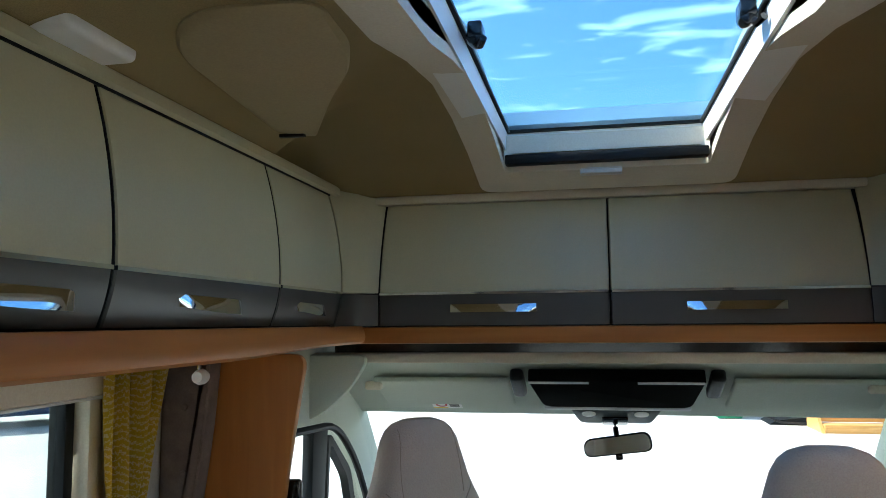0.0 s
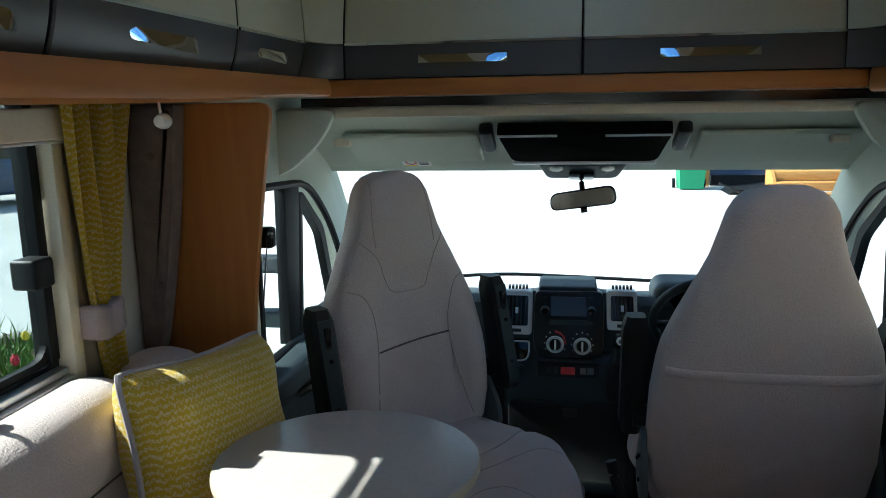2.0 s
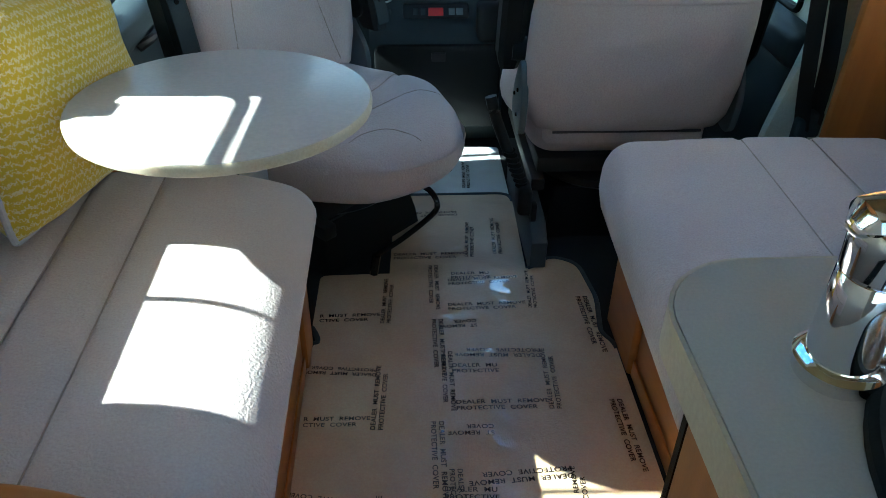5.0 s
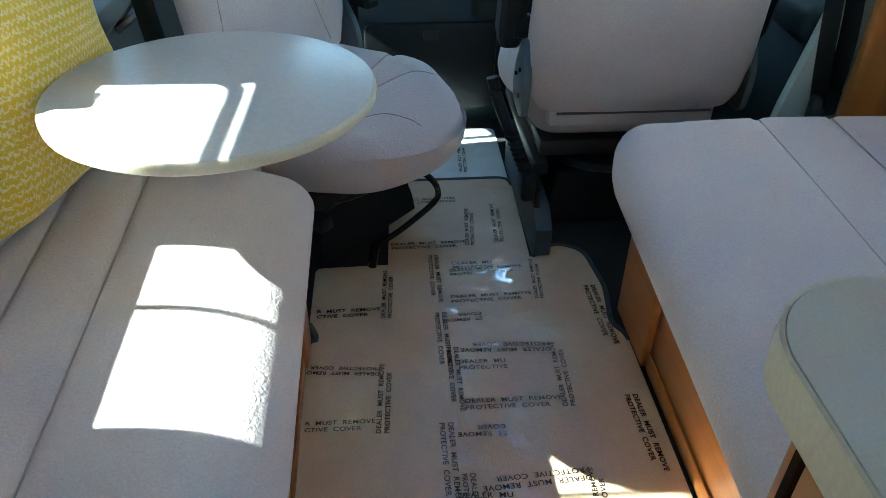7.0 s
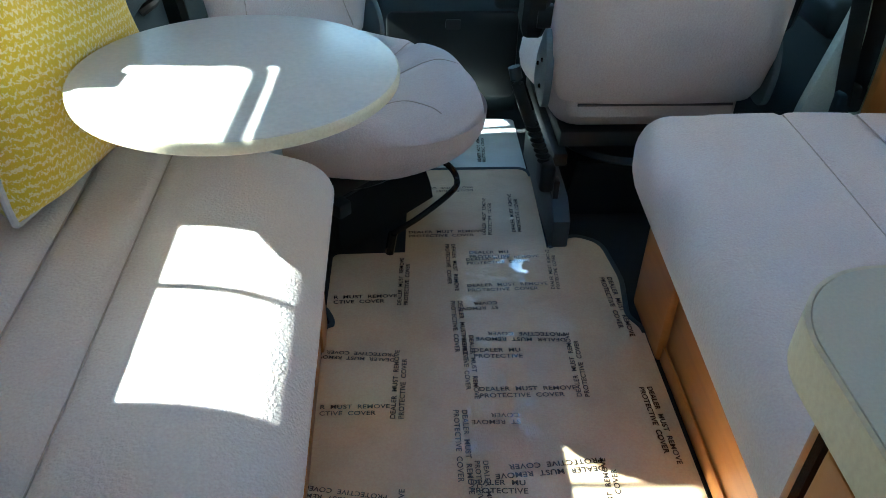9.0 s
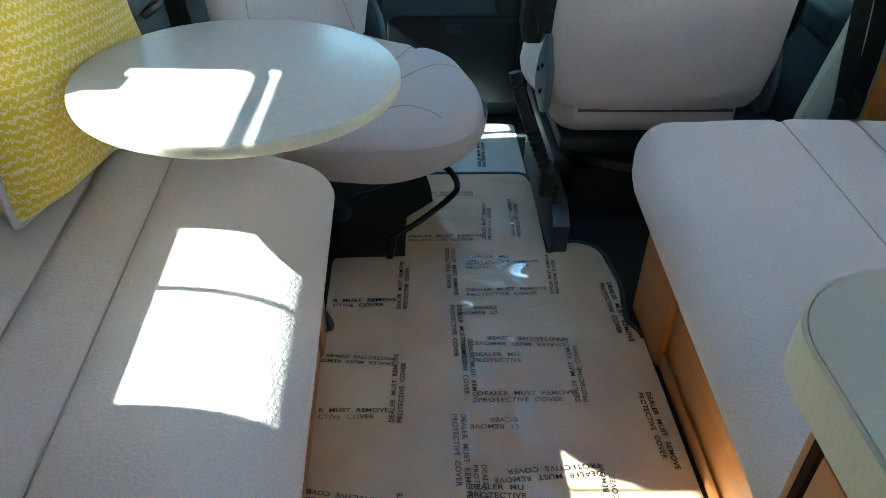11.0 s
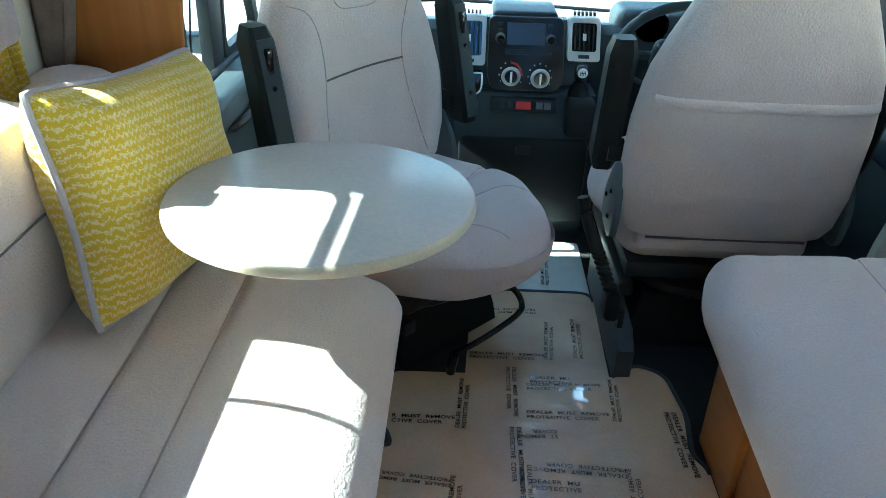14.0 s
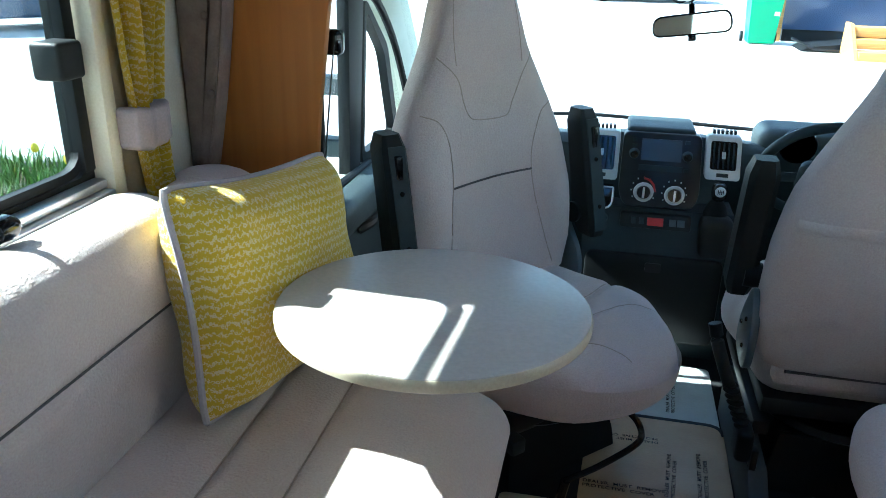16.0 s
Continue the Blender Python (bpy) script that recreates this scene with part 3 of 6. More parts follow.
def door_front(x0, x1, tilt0, tilt1, handle):
    def face(za, zb):
        rows = []
        for k in range(11):
            z = za + (zb - za) * k / 10
            t = max(0, z - 1.49) / 0.375
            y = 2.12 + 0.06 * t ** 2.0
            a, b = x0 + tilt0 * t * t, x1 + tilt1 * t * t
            rows.append([(a, y + 0.025, z), (a + 0.0008, y + 0.003, z), (a + 0.003, y, z), (b - 0.003, y, z), (b - 0.0008, y + 0.003, z), (b, y + 0.025, z)])
        return loft(rows)
    d = part("door", face(1.590, 1.866), DOOR, fl)
    part("lower_band", face(1.49, 1.583), GREY, d, "dark grey lower band")
    part("trim_strip", box(x0 + 0.003, x1 - 0.003, 2.1165, 2.13, 1.583, 1.590), CHROME, d, "thin chrome strip")
    h0, h1 = handle
    rows = []
    for k in range(13):
        t = k / 12
        x = h0 + (h1 - h0) * t
        o = 0.02 * (1 - (2 * t - 1) ** 4) ** 0.5 if 0 < t < 1 else 0.004
        rows.append([(x, 2.121, 1.531), (x, 2.12 - o, 1.529), (x, 2.12 - o * 0.8, 1.541), (x, 2.12 - o * 0.3, 1.553), (x, 2.121, 1.553)])
    part("handle", loft(rows), CHROME, d, "polished chrome bow handle")


door_front(-0.693, -0.002, 0.012, 0.0, (-0.47, -0.213))
door_front(0.002, 0.695, 0.0, -0.018, (0.212, 0.479))
part("cornice", box(-0.76, 0.76, 2.12, 2.3, 1.436, 1.487, 0.008), WOOD_X, fl, "pear wood cornice")
part("top_rail", box(-0.72, 0.72, 2.172, 2.26, 1.870, 1.897, 0.006), CREAM, fl, "cream rail above the doors")
for sx in (-1, 1):
    def corner(za, zb, n=8):
        rows = []
        for z in np.linspace(za, zb, n):
            pts = []
            t = max(0, z - 1.49) / 0.385
            ax, ay, bx, by = -0.765 - bow(z), 1.988, -0.697 + 0.012 * t * t, 2.122 + 0.06 * t * t
            for k in range(9):
                u = k / 8
                cx, cy = ax + 0.012, by - 0.012
                pts.append(((1 - u) ** 2 * ax + 2 * u * (1 - u) * cx + u * u * bx, (1 - u) ** 2 * ay + 2 * u * (1 - u) * cy + u * u * by, z))
            rows.append([(sx * x, y, z) for x, y, z in pts] + [(sx * -0.90, 2.22, z)])
        return loft(rows)
    part("corner_panel", corner(1.59, 1.905), DOOR, fl, "rounded beige corner panel")
    part("corner_band", corner(1.49, 1.586, 3), GREY, fl, "dark grey corner band")
part("shadow_gap", box(-0.86, 0.86, 2.20, 2.30, 1.407, 1.434), GLOSSY, fl, "black recess strip below the cornice")

# ---- wood partitions ----
structure("partition_left", prism(round_poly([(-1.10, 0.0), (-0.86, 0.0), (-0.845, 0.6), (-0.825, 0.9), (-0.785, 1.2), (-0.748, 1.424), (-1.10, 1.424)], [0, 0.02, 0.1, 0.1, 0.1, 0.04, 0], 8), "xz", 1.66, 1.685, 0.004), WOOD_Z, "pear wood partition panel beside the cab opening", "partition")
structure("partition_right", prism(round_poly([(1.10, 0.0), (0.89, 0.0), (0.885, 0.9), (0.80, 1.424), (1.10, 1.424)], [0, 0.02, 0.1, 0.05, 0], 8), "xz", 1.60, 1.625, 0.004), WOOD_Z, "pear wood partition panel beside the driver", "partition")

# ---- left window ----
wd = structure_root("window_1", "black framed sliding side window with cream blind frame", "window")
def win_frame(y0, y1, z0, z1, w, a, b, m, name, label="", r=0.03):
    return part(name, ring_prism(round_poly(rect(y0, y1, z0, z1), r, 5), round_poly(rect(y0 + w, y1 - w, z0 + w, z1 - w), r * 0.8, 5), "yz", a, b), m, wd, label)


win_frame(0.712, 1.266, 0.868, 1.458, 0.026, -1.128, -1.095, RUBBER, "window_frame", "black plastic window frame")
win_frame(0.727, 1.252, 0.895, 1.394, 0.015, -1.114, -1.098, RUBBER, "sash_frame", "black sliding sash frame", 0.06)
part("sash_bar", box(-1.118, -1.092, 0.962, 0.976, 0.90, 1.38, 0.002), RUBBER, wd, "black vertical sash bar")
for y0, y1 in ((0.735, 0.961), (0.977, 1.24)):
    p = part("pane", box(-1.112, -1.108, y0, y1, 0.905, 1.44), TINTED, wd)
    p.visible_shadow = False
part("guide_rail", box(-1.128, -1.088, 1.234, 1.262, 0.90, 1.44, 0.004), RUBBER, wd, "black guide rail")
lc = part("catch", join(box(-1.09, -1.035, 1.145, 1.205, 1.075, 1.135, 0.008, 3), box(-1.10, -1.06, 1.19, 1.225, 1.085, 1.125, 0.005)), BLACK, wd, "black window catch")
part("blind_frame", join(box(-1.10, -1.055, 1.263, 1.298, 0.84, 1.41, 0.006), box(-1.10, -1.055, 0.60, 0.652, 0.84, 1.41, 0.006)), CREAM, wd, "cream blind side frame")
part("blind_cassette", box(-1.052, -1.030, 0.60, 1.30, 1.357, 1.42, 0.005, 3), CREAM, wd, "cream blind cassette")
part("blind_edge", box(-1.046, -1.034, 0.60, 1.30, 1.350, 1.3565, 0.002), SILVER, wd, "grey blind end bar")
part("bottom_rail", join(box(-1.10, -1.055, 0.652, 1.262, 0.843, 0.868, 0.004), box(-1.10, -1.07, 0.652, 1.262, 0.869, 0.885, 0.003)), ALU, wd, "aluminium bottom rail")
part("stay_knob", lathe([(0, -0.03), (0.018, -0.028), (0.02, 0), (0.012, 0.014), (0, 0.016)], (-1.04, 0.985, 0.895), 14, "y"), GLOSSY, wd, "black stay knob")

wr = structure_root("window_2", "black framed side window over the short bench", "window")
part("window_frame", ring_prism(round_poly(rect(0.712, 1.266, 0.868, 1.458), 0.03, 5), round_poly(rect(0.738, 1.24, 0.894, 1.432), 0.024, 5), "yz", 1.095, 1.128), RUBBER, wr, "black plastic window frame")
p = part("pane", box(1.108, 1.112, 0.67, 1.25, 0.885, 1.44), GLASS, wr)
p.visible_shadow = False

# ---- curtain, velvet panel ----
ct = thing("curtain", (-1.03, 1.35, 0.82), "yellow chevron curtain gathered with a mauve tieback", "curtain")


def curtain_rows(x0, folds, amp, zs, edges):
    rows = []
    for z in zs:
        a, b = edges(z)
        row = []
        for k in range(61):
            u = k / 60
            row.append((x0 + amp * (b - a) / 0.25 * math.sin(2 * math.pi * folds * u + 0.6) + 0.006 * math.sin(9 * z + 14 * u), a + (b - a) * (u + 0.012 * math.sin(2 * math.pi * folds * 2 * u)), z))
        rows.append(row)
    bm = bmesh.new()
    vs = [[bm.verts.new(p) for p in r] for r in rows]
    for r, s in zip(vs, vs[1:]):
        for i in range(60):
            bm.faces.new((r[i], r[i + 1], s[i + 1], s[i]))
    bmesh.ops.solidify(bm, geom=bm.faces[:], thickness=0.003)
    return bm


def curtain_edges(z):
    return (float(np.interp(z, [0.80, 0.9, 0.99, 1.2, 1.43], [1.325, 1.312, 1.302, 1.272, 1.238])), float(np.interp(z, [0.80, 0.9, 0.99, 1.2, 1.43], [1.40, 1.395, 1.392, 1.445, 1.487])))


CURTAIN_CLOTH = chevron_mat("curtain_cloth", 1, 2, 42.0, 70.0, 0.6)
part("cloth", curtain_rows(-1.03, 3.5, 0.03, np.linspace(0.80, 1.437, 30), curtain_edges), CURTAIN_CLOTH, ct)
part("lining", curtain_rows(-1.065, 2.0, 0.008, np.linspace(0.84, 1.30, 14), lambda z: (1.285, 1.405 if z < 1.0 else 1.39)), LINER, ct, "cream lining")
part("tieback", soft_box((-1.058, 1.290, 0.928), (-1.006, 1.398, 1.006), 0.012, (4, 8, 3), lambda w: w + Vector((0.004 * math.sin(w.y * 130), 0, 0.003 * math.sin(w.y * 60)))), TIEBACK, ct, "mauve velvet tieback")
vp = thing("velvet_panel", (-1.03, 1.62, 0.8), "padded brown velvet panel beside the curtain", "panel")
vout = round_poly([(-1.10, 0.80), (-1.055, 0.80), (-1.015, 0.99), (-0.98, 1.22), (-0.962, 1.424), (-1.10, 1.424)], [0, 0.02, 0.1, 0.1, 0.01, 0], 6)
part("padding", prism(vout, "xz", 1.585, 1.655, 0.02, 4), VELVET, vp)
part("edge_trim", tube([(x + 0.001, 1.585, z) for x, z in vout if x > -1.09 and 0.81 < z < 1.42], 0.003, 6), VELVET, vp, "velvet piped edge")
for z in (0.98, 1.14, 1.30):
    part("button", lathe([(0.0, -0.004), (0.008, -0.002), (0.01, 0.002)], (-1.03, 1.584, z), 12, "y"), VELVET, vp)
kn = thing("pull_knob", (-0.868, 1.365, 1.39), "clear round knob hanging below the cornice", "knob")
part("knob", lathe([(0, -0.02), (0.012, -0.018), (0.016, -0.006), (0.016, 0.006), (0.012, 0.016), (0, 0.018)], (-0.868, 1.365, 1.388), 20, "y"), WHITE, kn)
part("stem", tube([(-0.876, 1.365, 1.43), (-0.872, 1.365, 1.398)], 0.0035), CHROME, kn)


# ---- benches ----
def grooved(seams, depth=0.011, wave=0.004):
    def f(w):
        z = w.z
        if z > 0.45:
            for s in seams:
                z -= depth * math.exp(-((w.x - s) / 0.010) ** 2)
            z += wave * math.sin(9 * w.x + 2) * math.sin(5 * w.y + 1)
        return Vector((w.x, w.y, z))
    return f


bn = thing("side_bench", (-0.65, 0.9, 0), "long upholstered side bench with wooden base under the window", "bench")
part("base", join(box(-1.10, -0.392, 0.5, 1.385, 0.0, 0.37, 0.012, 3), box(-0.40, -0.378, 1.30, 1.40, 0.0, 0.40, 0.008)), WOOD_Y, bn, "wooden bench base")
part("plinth", box(-0.3915, -0.386, 0.5, 1.30, 0.004, 0.045, 0.002), WOOD_X, bn)
def bench_crown(w):
    """The seat's front edge falls away in a long round curve."""
    g = grooved((-0.765, -0.634))(w)
    u = max(0.0, min(1.0, (g.x + 0.575) / 0.239))
    if g.z > 0.40:
        g.z = 0.40 + (g.z - 0.40) * math.sqrt(1 - 0.94 * u ** 2.2)
    return g


part("seat_cushion", soft_box((-1.02, 0.525, 0.37), (-0.333, 1.40, 0.508), 0.05, (60, 16, 3), bench_crown), FABRIC, bn, "beige-grey fabric seat cushion")


def back_bulge(w):
    x = w.x
    if x > -1.0:
        x += 0.012 * math.sin(max(0, min(1, (w.z - 0.5) / 0.375)) * math.pi) - 0.012 * math.exp(-((w.z - 0.70) / 0.008) ** 2)
    return Vector((x, w.y, w.z))


bc = part("back_cushion", soft_box((-1.092, 0.15, 0.46), (-0.915, 1.30, 0.872), 0.075, (4, 16, 44), back_bulge), FABRIC, bn, "beige-grey fabric back cushion")
part("seam_cord", tube([(-0.9145, y, 0.70) for y in np.linspace(0.2, 1.27, 8)], 0.0028, 6), CORD_AND_CREASE, bc, "dark seam cord")
part("corner_cushion", soft_box((-1.09, 1.33, 0.50), (-0.86, 1.56, 0.862), 0.10, (4, 4, 6)), FABRIC, bn, "rounded corner cushion")
part("end_panel", prism(round_poly([(-1.10, 0.0), (-0.40, 0.0), (-0.40, 0.50), (-0.54, 0.605), (-1.10, 0.64)], [0, 0.02, 0.12, 0.14, 0.02], 8), "xz", 0.475, 0.52, 0.012, 3), WOOD_X, bn, "rounded wooden end panel")

for x in (-0.765, -0.634):
    part("seam", tube([(x, y, 0.500 + 0.004 * math.sin(9 * x + 2) * math.sin(5 * y + 1)) for y in np.linspace(0.57, 1.37, 14)], 0.0016, 6), SEAM, bn, "brownish stitched seam")
rb = thing("side_bench", (0.7, 1.0, 0), "short upholstered side bench with wooden base beside the driver", "bench")
part("base", join(box(0.39, 1.10, 0.5, 1.40, 0.0, 0.37, 0.006), box(0.374, 0.40, 1.25, 1.46, 0.0, 0.40, 0.01, 3)), WOOD_Y, rb, "wooden bench base")
part("plinth", box(0.383, 0.389, 0.5, 1.25, 0.004, 0.05, 0.002), WOOD_X, rb)


def rb_shape(w):
    x = w.x
    if x < 0.45:
        x += 0.03 * (w.y - 0.6) / 0.8 + 0.06 * max(0.0, (w.y - 1.34) / 0.2) ** 2
    g = grooved((0.62, 0.785), 0.009)(w)
    return Vector((x, g.y, g.z))


part("seat_cushion", soft_box((0.25, 0.43, 0.37), (1.0, 1.525, 0.508), 0.06, (52, 18, 2), rb_shape), FABRIC, rb, "beige-grey fabric seat cushion")
for x in (0.62, 0.785):
    part("seam", tube([(x, y, 0.5015 + 0.004 * math.sin(9 * x + 2) * math.sin(5 * y + 1)) for y in np.linspace(0.48, 1.48, 14)], 0.0016, 6), SEAM, rb, "brownish stitched seam")
part("back_cushion", soft_box((0.955, 0.45, 0.50), (1.095, 1.50, 0.862), 0.06, (4, 14, 8)), FABRIC, rb, "beige-grey fabric back cushion")

# ---- scatter cushion ----
eu = Vector((0.091, 0.459, -0.05)).normalized()
ev = Vector((-0.075, 0.03, 0.415))
ev = (ev - eu * ev.dot(eu)).normalized()
ew = eu.cross(ev)
pm = Matrix((eu, ev, ew)).transposed().to_4x4()
pm.translation = Vector((-0.80, 1.327, 0.702))
cu = thing("scatter_cushion", pm, "square yellow chevron cushion with mauve piping leaning on the bench", "cushion")
PU, PV = 0.242, 0.206


def cushion_mesh():
    n = 28
    bm = bmesh.new()
    layers = []
    for side in (1, -1):
        g = []
        for i in range(n + 1):
            row = []
            for j in range(n + 1):
                u, v = -1 + 2 * i / n, -1 + 2 * j / n
                puff = max(0.0, (1 - u ** 4) * (1 - v ** 4)) ** 0.55
                pin = 1 - 0.10 * (1 - u * u) * v * v, 1 - 0.10 * (1 - v * v) * u * u
                wr = 0.006 * math.sin(11 * u + 5 * v) * (abs(u * v)) + 0.004 * math.sin(7 * v - 4 * u)
                ear = 1 - 0.05 * (abs(u * v)) ** 6
                row.append((u * PU * pin[1] * ear, v * PV * pin[0] * ear, side * (0.098 * puff) + 1.5 * wr * puff))
            g.append(row)
        layers.append(g)
    idx = {}
    for s, g in enumerate(layers):
        for i in range(n + 1):
            for j in range(n + 1):
                rim = i in (0, n) or j in (0, n)
                if s == 1 and rim:
                    idx[s, i, j] = idx[0, i, j]
                else:
                    idx[s, i, j] = bm.verts.new(g[i][j])
    for s in (0, 1):
        for i in range(n):
            for j in range(n):
                bm.faces.new((idx[s, i, j], idx[s, i + 1, j], idx[s, i + 1, j + 1], idx[s, i, j + 1]))
    return bm


CUSHION_CLOTH = chevron_mat("cushion_cloth", 0, 1, 78.0, 64.0, 0.42)
part("cover", cushion_mesh(), CUSHION_CLOTH, cu, world=False)
rim = []
for k in range(120):
    a = k / 120 * 4
    s, f = int(a), a - int(a)
    u, v = [(-1 + 2 * f, -1), (1, -1 + 2 * f), (1 - 2 * f, 1), (-1, 1 - 2 * f)][s]
    ear = 1 - 0.05 * (abs(u * v)) ** 6
    rim.append((u * PU * (1 - 0.10 * (1 - v * v) * u * u) * ear, v * PV * (1 - 0.10 * (1 - u * u) * v * v) * ear, 0.0))
part("piping", tube(rim + [rim[0]], 0.0065, 8), PIPING, cu, "mauve piped edge", world=False)

# ---- kitchen ----
kt = thing("kitchen_unit", (0.4, 0.0, 0), "wooden kitchen unit with rounded corner post", "cabinet")
part("body", prism(round_poly(rect(0.065, 1.09, -1.2, 0.395), [0, 0, 0.0, 0.06]), "xy", 0.0, 0.914), WOOD_Z, kt)
part("cupboard_door", box(0.056, 0.0645, -0.55, 0.335, 0.08, 0.88, 0.004), WOOD_Z, kt, "pear wood door")
part("shadow_line", box(0.060, 0.0648, 0.342, 0.350, 0.02, 0.912), GLOSSY, kt, "dark joint")
part("plinth", box(0.075, 0.08, -1.2, 0.36, 0.002, 0.07), BLACK, kt)
SINK = (0.280, 0.172)


def worktop_outline(n, x0, x1, y0, y1, r):
    pts = []
    for k in range(n):
        a = 2 * math.pi * k / n
        lo, hi = 0.0, 3.0
        for _ in range(40):
            d = (lo + hi) / 2
            x, y = SINK[0] + d * math.cos(a), SINK[1] + d * math.sin(a)
            inside = x0 <= x <= x1 and y0 <= y <= y1
            if inside and x < x0 + r and y > y1 - r:
                inside = (x - x0 - r) ** 2 + (y - y1 + r) ** 2 <= r * r
            lo, hi = (d, hi) if inside else (lo, d)
        pts.append((SINK[0] + lo * math.cos(a), SINK[1] + lo * math.sin(a)))
    return pts


NW = 480
circ = [(SINK[0] + 0.172 * math.cos(2 * math.pi * k / NW), SINK[1] + 0.172 * math.sin(2 * math.pi * k / NW)) for k in range(NW)]
wt = thing("worktop", (0.5, 0, 0.915), "beige speckled laminate kitchen worktop with cream edge", "worktop")
part("board", ring_prism(worktop_outline(NW, 0.040, 1.09, -1.2, 0.424, 0.072), circ, "xy", 0.916, 0.95), WORKTOP, wt)
part("edge_band", ring_prism(worktop_outline(NW, 0.036, 1.094, -1.2, 0.428, 0.076), worktop_outline(NW, 0.0395, 1.09, -1.2, 0.4245, 0.072), "xy", 0.912, 0.949), EDGE, wt, "cream edge band")
snk = thing("sink", (SINK[0], SINK[1], 0.95), "round steel sink with black rubber rim", "sink")
part("rim", lathe([(0.165, 0.9520), (0.167, 0.9590), (0.174, 0.9600), (0.179, 0.9560), (0.180, 0.9505)], (SINK[0], SINK[1], 0), 64), RUBBER, snk, "black rim")
part("bowl", lathe([(0.170, 0.9540), (0.164, 0.9570), (0.158, 0.9520), (0.153, 0.9300), (0.147, 0.8500), (0.115, 0.8100), (0.027, 0.8050), (0.000, 0.8050)], (SINK[0], SINK[1], 0), 64), BIN_GREY, snk, "brushed steel bowl")
part("step_ring", lathe([(0.156, 0.9430), (0.149, 0.9460), (0.144, 0.9390), (0.149, 0.9340)], (SINK[0], SINK[1], 0), 64), BIN_GREY, snk)
for r, z in ((0.118, 0.822), (0.09, 0.812)):
    part("step_ring", lathe([(r + 0.006, z), (r, z + 0.006), (r - 0.006, z)], (SINK[0], SINK[1], 0), 48), BIN_GREY, snk)
part("drain", lathe([(0.027, 0.8070), (0.025, 0.8120), (0.000, 0.8100)], (SINK[0], SINK[1], 0), 24), GLOSSY, snk)
TX, TY = 0.126, 0.302
tp = thing("mixer_tap", (TX, TY, 0.9500), "polished chrome kitchen mixer tap", "tap")
part("base_ring", lathe([(0.0, 0.9505), (0.027, 0.9505), (0.0275, 0.9546), (0.028, 0.9584), (0.029, 0.9621), (0.024, 0.9658), (0.0, 0.9658)], (TX, TY, 0), 36), CHROME, tp)
part("column", lathe([(0.0, 0.960), (0.0225, 0.962), (0.0222, 1.000), (0.0216, 1.0295), (0.0208, 1.0305), (0.0208, 1.0318), (0.0218, 1.0328), (0.0226, 1.050), (0.0222, 1.062), (0.017, 1.069), (0.0, 1.071)], (TX, TY, 0), 40), CHROME, tp, "polished column with a thin joint")
part("lever", loft([[(TX + a, TY + b - w * s * 0.9, z + h * c) for s, c in ((-1, 0), (-0.8, 0.7), (-0.3, 1), (0.3, 1), (0.8, 0.7), (1, 0), (0.8, -0.6), (0, -0.8), (-0.8, -0.6))]
                    for a, b, z, w, h in ((-0.024, 0.002, 1.060, 0.008, 0.005), (-0.018, 0.002, 1.066, 0.019, 0.008), (0.0, 0.0, 1.070, 0.023, 0.008), (0.025, -0.004, 1.074, 0.022, 0.006), (0.06, -0.010, 1.0755, 0.019, 0.0045), (0.11, -0.016, 1.073, 0.015, 0.004), (0.155, -0.022, 1.068, 0.012, 0.004), (0.162, -0.023, 1.067, 0.006, 0.002))]), CHROME, tp, "broad flat chrome lever")
part("spout", tube(smooth_path([(TX + 0.010, TY - 0.010, 0.9765), (TX + 0.04, TY - 0.014, 0.9800), (TX + 0.10, TY - 0.024, 0.9900), (TX + 0.19, TY - 0.04, 1.0000)], 6), 0.0098, 16), CHROME, tp, "slim chrome spout")
part("marker", lathe([(0.0, -0.001), (0.0045, 0.0), (0.0, 0.002)], (TX + 0.0225, TY - 0.006, 1.0480), 12, "x"), RED, tp, "red hot mark")

# ---- table ----
TC = (-0.456, 1.207)
SAG = Matrix.Translation((*TC, 0.742)) @ Euler((radians(-2.0), 0, 0)).to_matrix().to_4x4()
tb = thing("round_table", (TC[0], TC[1], 0.5), "round cream laminate table with thick cream edge", "table")


def on_table(profile):
    """A turned part of the top, which sags a little on its leg."""
    bm = lathe(profile, (0, 0, 0), 96)
    bm.transform(SAG)
    return bm


part("tabletop", on_table([(0.0, -0.020), (0.254, -0.020), (0.2555, -0.0035), (0.2540, -0.0005), (0.252, 0.0), (0.0, 0.0)]), TABLE, tb)
part("edge_band", on_table([(0.2545, -0.021), (0.2575, -0.0185), (0.2585, -0.010), (0.2575, -0.0045), (0.2555, -0.0015), (0.2545, -0.0015)]), EDGE, tb, "cream edge band")
part("leg", lathe([(0.03, 0.0), (0.03, 0.709)], (-0.47, 1.43, 0), 20), ALU, tb)
part("foot_plate", lathe([(0.0, 0.0), (0.07, 0.0), (0.07, 0.008), (0.034, 0.02), (0.0, 0.02)], (-0.47, 1.43, 0), 24), ALU, tb)


